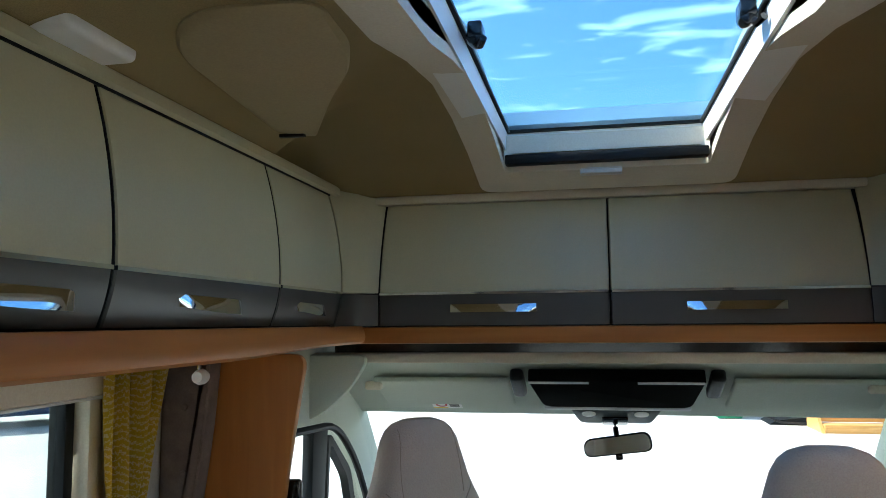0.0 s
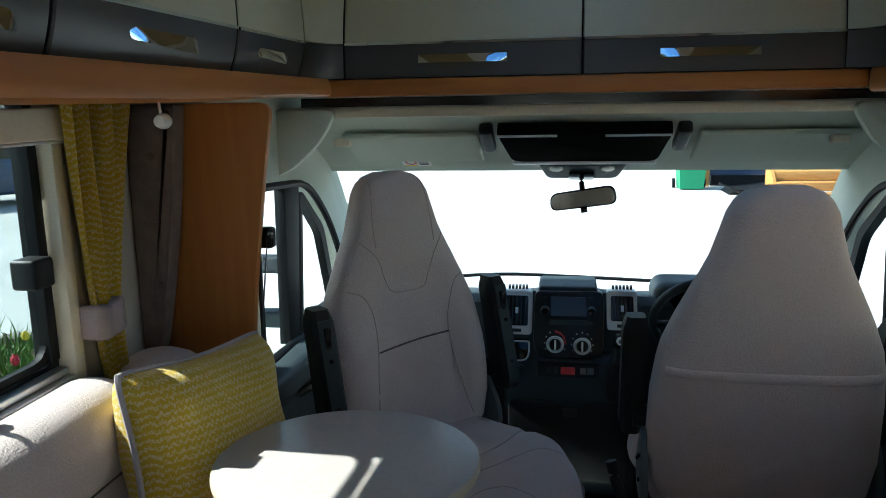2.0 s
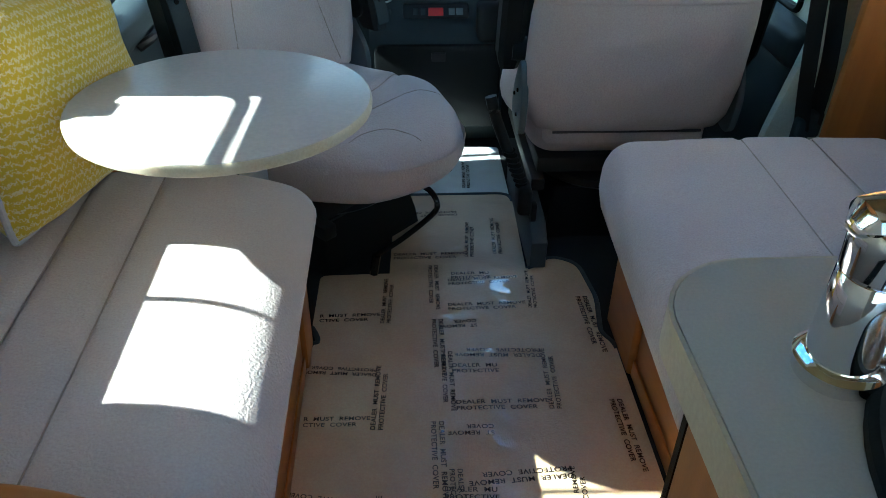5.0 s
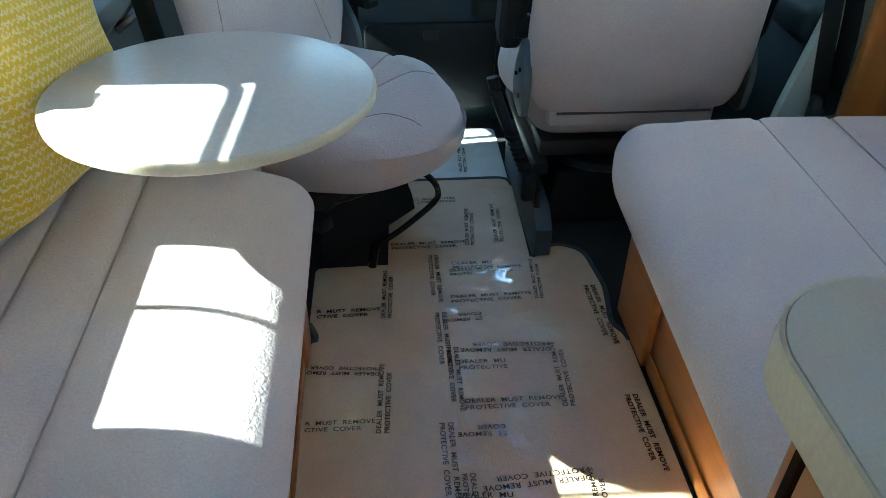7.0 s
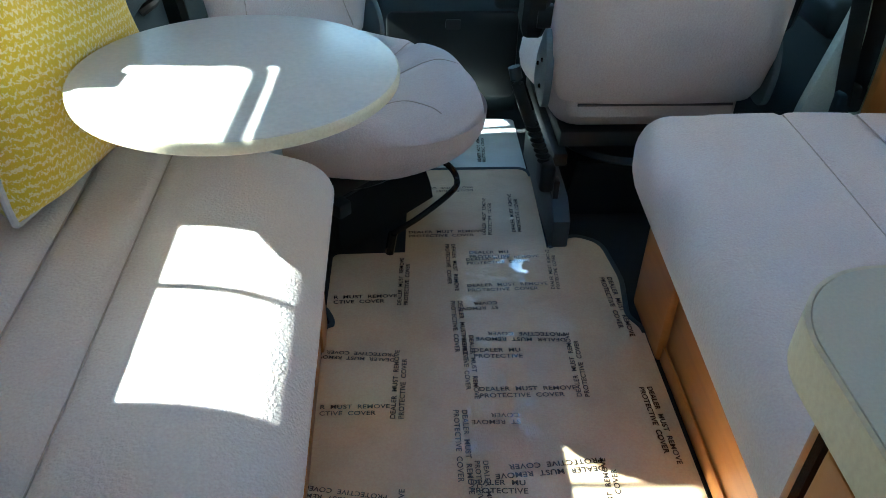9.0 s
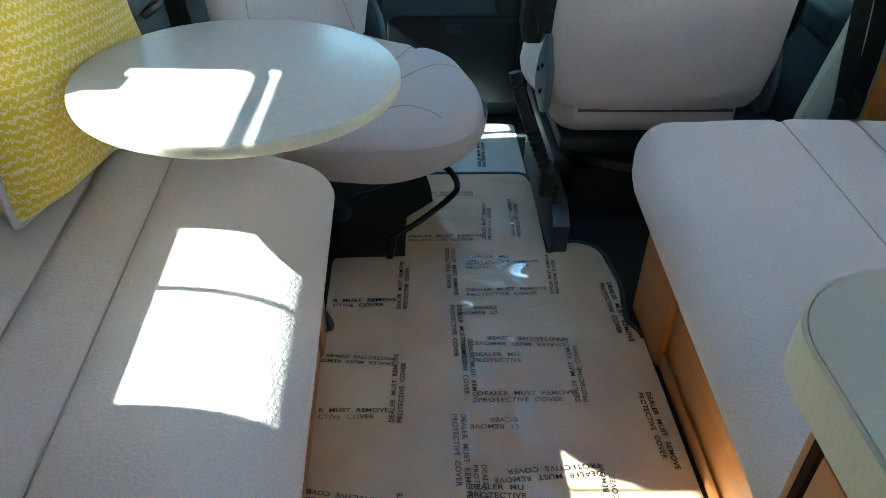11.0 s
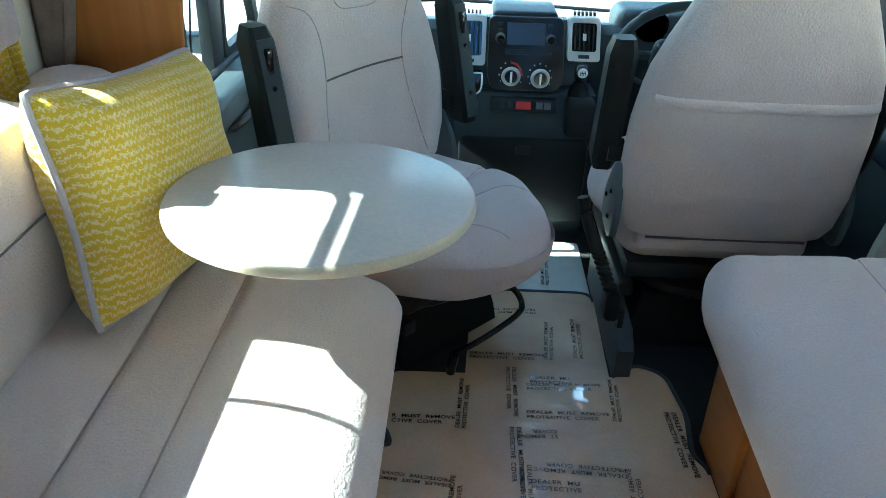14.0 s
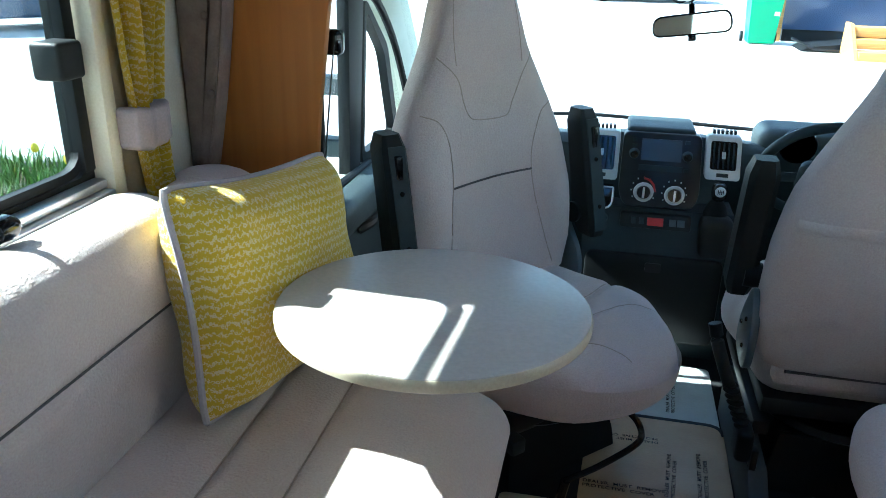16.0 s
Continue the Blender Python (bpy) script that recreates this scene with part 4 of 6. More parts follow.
# ---- cab seats ----
PROF = [(0.366, 0.46, 0.07, 0.0), (0.376, 0.505, 0.12, 0.0), (0.41, 0.545, 0.15, 0.0), (0.50, 0.57, 0.165, 0.010), (0.67, 0.56, 0.165, 0.033), (0.76, 0.54, 0.16, 0.045), (0.81, 0.52, 0.158, 0.051), (0.88, 0.465, 0.152, 0.059),
        (0.95, 0.398, 0.146, 0.067), (1.0, 0.348, 0.142, 0.073), (1.04, 0.312, 0.138, 0.078), (1.10, 0.276, 0.13, 0.084), (1.15, 0.248, 0.12, 0.089), (1.18, 0.215, 0.105, 0.092), (1.20, 0.170, 0.08, 0.094), (1.212, 0.10, 0.045, 0.095)]


def back_at(z):
    zs = [p[0] for p in PROF]
    return [float(np.interp(z, zs, [p[k] for p in PROF])) for k in (1, 2, 3)]


def back_front(x, z, e=3.0):
    w, t, o = back_at(z)
    q = min(0.999, abs(2 * x / w))
    y = 0.20 + o - t / 2 * (1 - q ** e) ** (1 / e)
    dip = 0.028 * max(0.0, 1 - (q / 0.62) ** 2) * math.exp(-((z - 0.66) / 0.2) ** 2)
    head = 0.018 * max(0.0, 1 - (q / 0.7) ** 2) * math.exp(-((z - 0.90) / 0.05) ** 2)
    wing = -0.035 * max(0.0, 1 - ((q - 0.8) / 0.3) ** 2) * math.exp(-((z - 0.62) / 0.17) ** 2)
    return y + dip + head + wing


def back_mesh():
    rings = []
    zs = sorted(set([round(v, 4) for v in np.linspace(0.38, 1.18, 42)] + [p[0] for p in PROF]))
    for z in zs:
        w, t, o = back_at(z)
        ring = []
        m = 24
        for k in range(m + 1):
            a = math.pi * k / m
            x = -w / 2 * math.cos(a)
            x = math.copysign(min(abs(x), w / 2 * 0.9995), x)
            ring.append((x, back_front(x, z), z))
        for k in range(1, m):
            a = math.pi * k / m
            x = w / 2 * math.cos(a)
            q = abs(2 * x / w)
            ring.append((x, 0.20 + o + t / 2 * (1 - q ** 3.4) ** (1 / 3.4), z))
        rings.append(ring)
    return loft(rings)


def seam(pts, r=0.0017, lift=0.0004):
    path = smooth_path([(x, 0, z) for x, z in pts], 6)
    return tube([(p.x, back_front(p.x, p.z) - lift, p.z) for p in path], r, 6)


def seat_shape(w):
    """Plump cushion: wide in the middle, blunt rounded nose, cross seams, bottom rising to the front."""
    x, y, z = w.x, w.y, w.z
    u, v = x / 0.262, (y + 0.06) / 0.392
    x *= 1 + 0.17 * math.exp(-((y + 0.17) / 0.14) ** 2)
    if v < 0:
        x, y = x * math.sqrt(1 - 0.42 * v * v), -0.06 + 0.392 * v * math.sqrt(1 - 0.50 * u * u)
    if z > 0.35:
        z += 0.012 * abs(u) ** 2 - 0.03 * max(0, v) - 0.03 * max(0.0, -v) ** 3
        z -= 0.011 * math.exp(-((y + 0.10 - 0.05 * u * u) / 0.014) ** 2) + 0.006 * math.exp(-((y + 0.18) / 0.012) ** 2) * (abs(u) < 0.66)
    else:
        z += 0.045 * max(0.0, -v) ** 2
    return Vector((x, y, z))


def seat_seam(tree, pts, r=0.0017):
    """A stitched line laid on the cushion's top."""
    out = []
    for p in smooth_path([(x, y, 0) for x, y in pts], 6):
        hit = tree.ray_cast(Vector((p.x, p.y, 1.0)), Vector((0, 0, -1)))[0]
        if hit:
            out.append((hit.x, hit.y, hit.z + 0.0004))
    return tube(out, r, 6)


COVER = mat("cover_plastic", (0.04, 0.05, 0.053), 0.5, var=0.1, bump=0.2, bscale=500)
HINGE = mat("hinge_plastic", (0.10, 0.12, 0.125), 0.45, var=0.1, bump=0.2, bscale=500)


def cab_seat(m, label, driver):
    """Captain's seat facing its own -y, base at the origin."""
    st = thing("captain_chair", m, label, "chair", group="cab seats")
    b = part("backrest", back_mesh(), FABRIC, st, world=False)
    part("seam", seam([(-0.128, 0.694), (-0.04, 0.70), (0.05, 0.707), (0.13, 0.712)], 0.0030), CORD_AND_CREASE, b, "dark piped seam", world=False)
    for sx in (-1, 1):
        part("seam", seam([(sx * 0.150, 1.02), (sx * 0.105, 0.97), (sx * 0.082, 0.91), (sx * 0.064, 0.87), (sx * 0.04, 0.86), (0, 0.858)]), SEAM, b, world=False)
        part("seam", seam([(sx * 0.21, 0.885), (sx * 0.165, 0.865), (sx * 0.138, 0.80), (sx * 0.13, 0.715), (sx * 0.145, 0.60), (sx * 0.165, 0.5), (sx * 0.19, 0.44)]), SEAM, b, world=False)
        part("seam", seam([(sx * 0.09, 1.19), (sx * 0.1, 1.12), (sx * 0.105, 1.06), (sx * 0.105, 1.0)], 0.0014), SEAM, b, world=False)
    # rear fold of the cover
    w, t, o = back_at(0.745)
    part("cover_fold", tube([(x, 0.20 + o + t / 2 * (1 - abs(2 * x / w) ** 3.4) ** (1 / 3.4) - 0.006, 0.745) for x in np.linspace(-0.25, 0.25, 25)], 0.013, 12, 1.3), FABRIC, b, "stitched cover fold", world=False)
    part("cover_skirt", soft_box((-0.215, 0.19, 0.322), (0.225, 0.245, 0.385), 0.016, (6, 2, 2)), FABRIC, b, "lower cover flap", world=False)
    # dark tube paints in the crease shade between backrest and flap
    part("cover_crease", tube([(x, 0.248, 0.368) for x in np.linspace(-0.20, 0.205, 9)], 0.0038, 8), CORD_AND_CREASE, b, "dark tube standing for the shade in the lower crease", world=False)
    cushion = soft_box((-0.262, -0.452, 0.25), (0.262, 0.20, 0.435), 0.088, (30, 50, 3), seat_shape)
    tree = BVHTree.FromBMesh(cushion)
    pad = part("seat_cushion", cushion, FABRIC, st, "plump fabric seat cushion", world=False)
    part("seam", seat_seam(tree, [(0.255 * u, -0.10 + 0.05 * u * u) for u in (-0.98, -0.6, -0.3, 0, 0.3, 0.6, 0.98)]), SEAM, pad, world=False)
    part("seam", seat_seam(tree, [(-0.21, -0.25), (-0.17, -0.19), (-0.12, -0.178), (0, -0.18), (0.12, -0.178), (0.17, -0.19), (0.21, -0.25)], 0.0014), SEAM, pad, world=False)
    part("seam", seat_seam(tree, [(-0.16, -0.28), (-0.10, -0.27), (-0.04, -0.29), (-0.015, -0.34), (-0.01, -0.38)], 0.0014), SEAM, pad, world=False)
    for sx in (-1, 1):
        x = sx * 0.318
        rows = []
        for k in range(11):
            u = k / 10
            z, y = 0.505 + 0.355 * u, 0.11 + 0.08 * u
            s = 1.0 if 0 < k < 10 else 0.72
            hw, hd = 0.033 * s, (0.046 - 0.006 * u) * s
            rows.append([(x + dx * hw, y + dy * hd, z) for dx, dy in ((-1, -0.75), (-0.7, -1), (0.7, -1), (1, -0.75), (1, 0.7), (0.6, 1), (-0.6, 1), (-1, 0.7))])
        am = part("armrest", loft(rows), BLACK, st, "black folded armrest", world=False)
        part("armrest_underside", loft([[(x + dx * 0.022, 0.11 + 0.08 * u - 0.049 + 0.006 * u + dy, 0.505 + 0.355 * u) for dx, dy in ((-1, 0.003), (-1, 0), (1, 0), (1, 0.003))] for u in (0.06, 0.93)]), DASH, am, "dark grey underside plate", world=False)
        for u in (0.25, 0.62):
            part("screw_hole", lathe([(0.0, -0.0515), (0.006, -0.0515), (0.006, -0.046)], (x, 0.11 + 0.08 * u + 0.006 * u, 0.505 + 0.355 * u), 10, "y"), GLOSSY, am, world=False)
        part("grip_slot", box(x - 0.009, x + 0.009, 0.122, 0.142, 0.755, 0.815, 0.003), GLOSSY, am, world=False)
        part("armrest_pivot", lathe([(0.0, -0.02), (0.03, -0.02), (0.032, 0.0), (0.03, 0.02), (0, 0.02)], (sx * 0.296, 0.15, 0.565), 18, "x"), BLACK, am, world=False)
        part("hinge_cover", prism(round_poly([(0.10, 0.36), (0.24, 0.34), (0.26, 0.47), (0.20, 0.57), (0.11, 0.45)], 0.05, 6), "yz", sx * 0.278, sx * 0.298, 0.005), HINGE, st, "grey hinge cover", world=False)
        for y, z in ((0.15, 0.44), (0.20, 0.47), (0.20, 0.40)):
            part("bolt", lathe([(0.0, -0.004), (0.005, -0.004), (0.006, 0.0), (0.0, 0.002)] if sx < 0 else [(0.0, 0.004), (0.005, 0.004), (0.006, 0.0), (0.0, -0.002)], (sx * 0.2985, y, z), 10, "x"), GLOSSY, st, "small black bolt", world=False)
    part("seat_frame", join(box(-0.23, 0.23, -0.24, 0.2, 0.215, 0.265, 0.01), box(-0.25, -0.21, -0.27, 0.24, 0.18, 0.22, 0.006), box(0.21, 0.25, -0.27, 0.24, 0.18, 0.22, 0.006)), METAL, st, "black metal seat frame", world=False)
    part("swivel_plate", lathe([(0, 0.155), (0.2, 0.155), (0.21, 0.165), (0.2, 0.181), (0, 0.181)], (0, 0.0, 0), 32), METAL, st, world=False)
    part("pedestal", loft([[(sx * w, y * d, z) for sx, y in ((-1, -1), (1, -1), (1, 1), (-1, 1))] for w, d, z in ((0.185, 0.19, -0.012), (0.18, 0.18, 0.05), (0.16, 0.16, 0.14), (0.17, 0.17, 0.156))]), BLACK, st, "black seat pedestal", world=False)
    part("adjuster", tube(smooth_path([(0.12, -0.1, 0.22), (0.13, -0.2, 0.22), (0.10, -0.26, 0.22), (0.04, -0.27, 0.22)], 4), 0.008, 8), BLACK, st, "black adjuster bar", world=False)
    part("side_knob", lathe([(0, 0.0), (0.035, 0.0), (0.038, 0.012), (0.03, 0.028), (0, 0.03)], (-0.262 if driver else 0.235, 0.12, 0.24), 18, "x"), BLACK, st, "black recline knob", world=False)
    return st


cab_seat(pose(-0.366, 1.941, 0, 0, 0, 46), "beige fabric passenger captain's seat swivelled towards the table", False)
cab_seat(pose(0.462, 2.05, 0, 0, 0, 180), "beige fabric driver's captain's seat facing forwards", True)
solo("seat_lever", join(tube(smooth_path([(-0.22, 1.60, 0.12), (-0.15, 1.61, 0.165), (-0.075, 1.625, 0.225), (-0.06, 1.64, 0.25), (-0.08, 1.66, 0.28), (-0.13, 1.68, 0.30)], 5), 0.0075, 8), tube([(-0.23, 1.60, 0.06), (-0.22, 1.60, 0.12)], 0.012)), GLOSSY, "bent black metal swivel lever under the passenger seat", "lever")
hb = thing("handbrake", (0.19, 1.76, 0.0), "black handbrake lever with ribbed gaiter beside the driver's seat", "handbrake")
part("lever", tube(smooth_path([(0.085, 1.80, 0.475), (0.10, 1.79, 0.42), (0.135, 1.77, 0.33)], 5), 0.0155, 10), BLACK, hb)
part("gaiter", loft([[(0.135 + 0.05 * t + r * math.cos(a), 1.77 - 0.01 * t + r * math.sin(a), 0.335 - 0.12 * t) for a in [2 * math.pi * q / 12 for q in range(12)]] for t, r in [(k / 16, 0.013 if k % 2 else 0.020) for k in range(17)]]), RUBBER, hb, "ribbed rubber gaiter")
part("bracket", soft_box((0.165, 1.72, 0.15), (0.205, 1.80, 0.235), 0.015, (2, 2, 2)), BLACK, hb)
part("foot", box(0.206, 0.222, 1.735, 1.765, 0.10, 0.18, 0.003), METAL, hb)
solo("seat_box_cover", prism([(1.68, -0.012), (2.2, -0.012), (2.2, 0.15), (1.74, 0.13), (1.68, 0.09)], "yz", 0.203, 0.25, 0.006), COVER, "dark grey plastic cover beside the driver's pedestal", "cover")

# ---- cab shell ----
for sx, nm in ((-1, "cab_side_left"), (1, "cab_side_right")):
    outer = round_poly([(1.72, -0.1), (3.36, -0.1), (3.30, 0.62), (2.80, 1.19), (2.55, 1.44), (1.72, 1.44)], 0.01, 4)
    inner = round_poly([(1.99, 0.63), (2.98, 0.60), (2.86, 0.78), (2.70, 0.985), (2.46, 1.15), (1.99, 1.175)], [0.03, 0.05, 0.05, 0.15, 0.12, 0.05], 4)
    structure(nm, ring_prism(outer, inner, "yz", sx * 0.945, sx * 1.0), LINING, "pale grey cab side with door window opening", "wall")
    dr = structure_root("door_1" if sx < 0 else "door_2", "cab door with dark window frame and quarter light", "door")
    part("window_seal", tube([(sx * 0.947, y, z) for y, z in inner + [inner[0]]], 0.013, 8), RUBBER, dr, "black rubber seal")
    part("quarter_pillar", prism([(2.235, 0.60), (2.33, 0.60), (2.40, 1.15), (2.26, 1.17)], "yz", sx * 0.952, sx * 0.99, 0.004), RUBBER, dr, "black quarter light pillar")
    part("quarter_frame", ring_prism(round_poly([(2.36, 0.62), (2.80, 0.62), (2.66, 0.96), (2.42, 1.13)], 0.04, 4), round_poly([(2.385, 0.65), (2.74, 0.65), (2.62, 0.94), (2.435, 1.09)], 0.035, 4), "yz", sx * 0.955, sx * 0.985), RUBBER, dr)
    g = part("pane", prism([(1.985, 0.62), (2.97, 0.60), (2.70, 0.985), (2.46, 1.15), (1.985, 1.18)], "yz", sx * 0.972, sx * 0.975), GLASS, dr)
    g.visible_shadow = False
    part("door_top", soft_box((min(sx * 0.945, sx * 0.85), 1.80, 0.53), (max(sx * 0.945, sx * 0.85), 2.75, 0.628), 0.03, (2, 6, 2)), DASH, dr, "dark grey door capping")
    part("door_card", soft_box((min(sx * 0.945, sx * 0.89), 1.82, 0.05), (max(sx * 0.945, sx * 0.89), 2.75, 0.53), 0.03, (2, 4, 4)), DASH, dr, "grey door card")
    part("pull_handle", tube(smooth_path([(sx * 0.885, 2.1, 0.50), (sx * 0.85, 2.14, 0.52), (sx * 0.85, 2.3, 0.52), (sx * 0.885, 2.34, 0.50)], 4), 0.014, 8), BLACK, dr)
    mr = thing("door_mirror", (sx * 1.2, 2.36, 0.55), "tall black door mirror on two arms outside the cab", "mirror", group="door mirrors")
    part("housing", soft_box((sx * 1.22 - 0.10, 2.36, 0.52), (sx * 1.22 + 0.10, 2.46, 0.98), 0.045, (3, 2, 5)), DASH, mr)
    part("mirror_glass", box(sx * 1.22 - 0.075, sx * 1.22 + 0.075, 2.353, 2.359, 0.66, 0.955, 0.002), MIRROR, mr)
    part("lower_glass", box(sx * 1.22 - 0.075, sx * 1.22 + 0.075, 2.353, 2.359, 0.545, 0.645, 0.002), MIRROR, mr)
    for z in (0.86, 0.66):
        part("arm", soft_box((min(sx * 1.0, sx * 1.14), 2.38, z - 0.03), (max(sx * 1.0, sx * 1.14), 2.45, z + 0.03), 0.012, (2, 2, 2)), DASH, mr)

roof_pts = [(2.26, 1.395), (2.30, 1.385), (2.42, 1.335), (2.58, 1.26), (2.70, 1.20), (2.77, 1.158), (2.80, 1.16), (2.79, 1.185), (2.6, 1.30), (2.42, 1.40), (2.26, 1.405)]
structure("cab_roof", prism(roof_pts, "yz", -0.945, 0.945), LINING, "pale cab roof lining", "ceiling")
structure("cab_header", box(-0.945, 0.945, 2.23, 2.262, 1.372, 1.405, 0.006), CREAM, "cream rail along the cab roof edge", "trim")
for sx in (-1, 1):
    solo("header_end_panel", prism(round_poly([(sx * 0.955, 1.19), (sx * 0.90, 1.215), (sx * 0.81, 1.29), (sx * 0.745, 1.40), (sx * 0.955, 1.40)], [0, 0.02, 0.08, 0.05, 0], 6), "xz", 2.20, 2.235, 0.006), LINING, "pale curved trim at the end of the cab header", "trim", kind="structure")
    solo("header_hook", soft_box((sx * 0.80 - 0.03, 2.42, 1.27), (sx * 0.80 + 0.03, 2.45, 1.30), 0.01, (2, 2, 2)), CREAM, "small cream coat hook on the cab lining", "hook")

SLOPE = Matrix.Translation((0, 2.3, 1.385)) @ Euler((radians(-25.5), 0, 0)).to_matrix().to_4x4()


def on_lining(bm):
    bm.transform(SLOPE)
    return bm


for x0, x1 in ((-0.80, -0.33), (0.38, 0.86)):
    sv = thing("sun_visor", (0.5 * (x0 + x1), 2.5, 1.28), "pale padded sun visor folded against the lining", "sun visor", group="sun visors")
    part("pad", on_lining(soft_box((x0, 0.14, -0.026), (x1, 0.37, -0.006), 0.009, (6, 4, 1))), LINING, sv)
    part("pivot", on_lining(tube([(x0 + 0.03, 0.375, -0.015), (x1 - 0.03, 0.375, -0.015)], 0.006)), BLACK, sv)
sc = thing("overhead_screen", (0.01, 2.45, 1.3), "black folded overhead monitor with silver lip", "screen")
part("monitor", on_lining(prism(round_poly([(-0.262, 0.06), (0.285, 0.06), (0.262, 0.30), (-0.225, 0.30)], [0.01, 0.01, 0.04, 0.04], 5), "xy", -0.055, -0.01, 0.006)), MATT, sc)
part("lip", on_lining(soft_box((-0.225, 0.297, -0.058), (0.262, 0.322, -0.030), 0.008, (4, 1, 1))), SILVER, sc, "silver lip")
for x in (-0.30, 0.325):
    part("side_clip", on_lining(soft_box((x - 0.022, 0.07, -0.045), (x + 0.022, 0.235, -0.004), 0.012, (1, 3, 1))), BLACK, sc, "black side bracket")
for x0, x1 in ((-0.26, -0.07), (0.08, 0.28)):
    part("top_bar", on_lining(box(x0, x1, 0.062, 0.068, -0.060, -0.054)), SILVER, sc)
il = thing("cab_light", (0.017, 2.69, 1.2), "dark cab reading light console above the mirror", "light")
part("housing", on_lining(prism(round_poly([(-0.14, 0.35), (0.175, 0.35), (0.145, 0.50), (-0.11, 0.50)], 0.03, 5), "xy", -0.045, -0.004, 0.012, 3)), DASH, il)
for x in (-0.075, 0.105):
    part("lamp", on_lining(lathe([(0.0, -0.050), (0.024, -0.048), (0.026, -0.044)], (x, 0.39, 0), 18)), WHITE, il, "small round lamp")
part("sensor", on_lining(box(-0.03, 0.06, 0.42, 0.49, -0.052, -0.044, 0.003)), GLOSSY, il)
mm = thing("rear_view_mirror", pose(0.02, 2.675, 1.062, -4, -9, -6), "black framed rear view mirror on a stalk", "mirror")
part("housing", prism(round_poly([(-0.122, -0.03), (0.122, -0.034), (0.118, 0.036), (-0.116, 0.034)], 0.03, 6), "xz", 0.0, 0.03, 0.008, 3), GLOSSY, mm, world=False)
part("glass", prism(round_poly([(-0.116, -0.0245), (0.116, -0.0285), (0.112, 0.0305), (-0.110, 0.0285)], 0.026, 6), "xz", -0.003, 0.001), MIRROR, mm, world=False)
part("stalk", tube(smooth_path([(0.0, 0.03, 0.02), (0.0, 0.05, 0.06), (0.0, 0.06, 0.105)], 4), 0.010, 10), GLOSSY, mm, world=False)
part("dip_tab", box(-0.012, 0.012, 0.0, 0.015, -0.05, -0.03, 0.003), GLOSSY, mm, world=False)
stk = thing("airbag_sticker", (-0.58, 2.68, 1.2), "white warning sticker with a red ring and yellow bar", "sticker")
part("paper", on_lining(box(-0.645, -0.535, 0.385, 0.455, -0.0085, -0.0065)), WHITE, stk)
part("red_ring", on_lining(ring_prism([(-0.61 + 0.022 * math.cos(a / 12 * math.pi), 0.415 + 0.022 * math.sin(a / 12 * math.pi)) for a in range(24)], [(-0.61 + 0.015 * math.cos(a / 12 * math.pi), 0.415 + 0.015 * math.sin(a / 12 * math.pi)) for a in range(24)], "xy", -0.0098, -0.0088)), RED, stk)
part("yellow_bar", on_lining(box(-0.643, -0.59, 0.444, 0.452, -0.0098, -0.0088)), PETAL_Y, stk)
for k in range(4):
    part("print_line", on_lining(box(-0.58, -0.545, 0.398 + 0.012 * k, 0.402 + 0.012 * k, -0.0098, -0.0088)), INK, stk)
ws = thing("windscreen", (0, 3.1, 0.6), "wide curved windscreen glass with dark border", "windscreen", kind="structure")
rows = []
for k in range(9):
    t = k / 8
    rows.append([(x, 3.36 - 0.58 * t - 0.16 * (x / 0.95) ** 2 * (1 - 0.4 * t), 0.56 + 0.62 * t) for x in np.linspace(-0.94, 0.94, 17)])
bm = bmesh.new()
vs = [[bm.verts.new(p) for p in r] for r in rows]
for r, s in zip(vs, vs[1:]):
    for i in range(16):
        bm.faces.new((r[i], r[i + 1], s[i + 1], s[i]))
g = part("pane", bm, GLASS, ws)
g.visible_shadow = False
part("wiper", tube(smooth_path([(-0.75, 3.24, 0.615), (-0.35, 3.33, 0.628), (0.0, 3.35, 0.618), (0.45, 3.32, 0.608)], 4), 0.008, 8), RUBBER, ws, "black wiper")
part("bonnet", prism([(3.36, 0.50), (3.95, 0.30), (4.05, -0.1), (3.36, -0.1)], "yz", -0.9, 0.9, 0.03, 3), WHITE, ws, "white bonnet")

# ---- dashboard ----
K = 0.6


def dy(z):
    return 2.66 - (0.72 - z) * K


def on_dash(pts, a, b, r=0.0):
    """Extrude an x, z outline along the dash face: a is proud of it towards the seats."""
    bm = prism(pts, "xz", 0.0, 1.0, 0.0)
    for v in bm.verts:
        off = -a if v.co.y < 0.5 else -b
        v.co.y = dy(v.co.z) + off
    if r:
        big = [f for f in bm.faces if len(f.verts) == len(pts)]
        edges = set(e for f in big if f.calc_center_median().y < 2.9 for e in f.edges)
        bmesh.ops.bevel(bm, geom=list(edges), offset=r, segments=2, affect="EDGES", profile=0.5)
    return bm


STACK = mat("stack_plastic", (0.010, 0.011, 0.012), 0.32, var=0.15, bump=0.05, spec=0.35)
db = thing("dashboard", (0, 2.8, 0.2), "dark grey van dashboard with central stack and silver vents", "dashboard")
rows = []
for x in np.linspace(-0.90, 0.90, 25):
    c = math.exp(-((x + 0.02) / 0.22) ** 2)
    rows.append([(x, 3.34, 0.56), (x, 3.1, 0.615 + 0.01 * c), (x, 2.86, 0.662 + 0.03 * c), (x, 2.74, 0.680 + 0.025 * c), (x, 2.70, 0.66), (x, 2.70 - 0.09 * c, 0.58), (x, 2.72 - 0.14 * c, 0.45), (x, 2.80, 0.30), (x, 2.9, 0.10), (x, 3.34, 0.1)])
part("body", loft(rows), DASH, db)
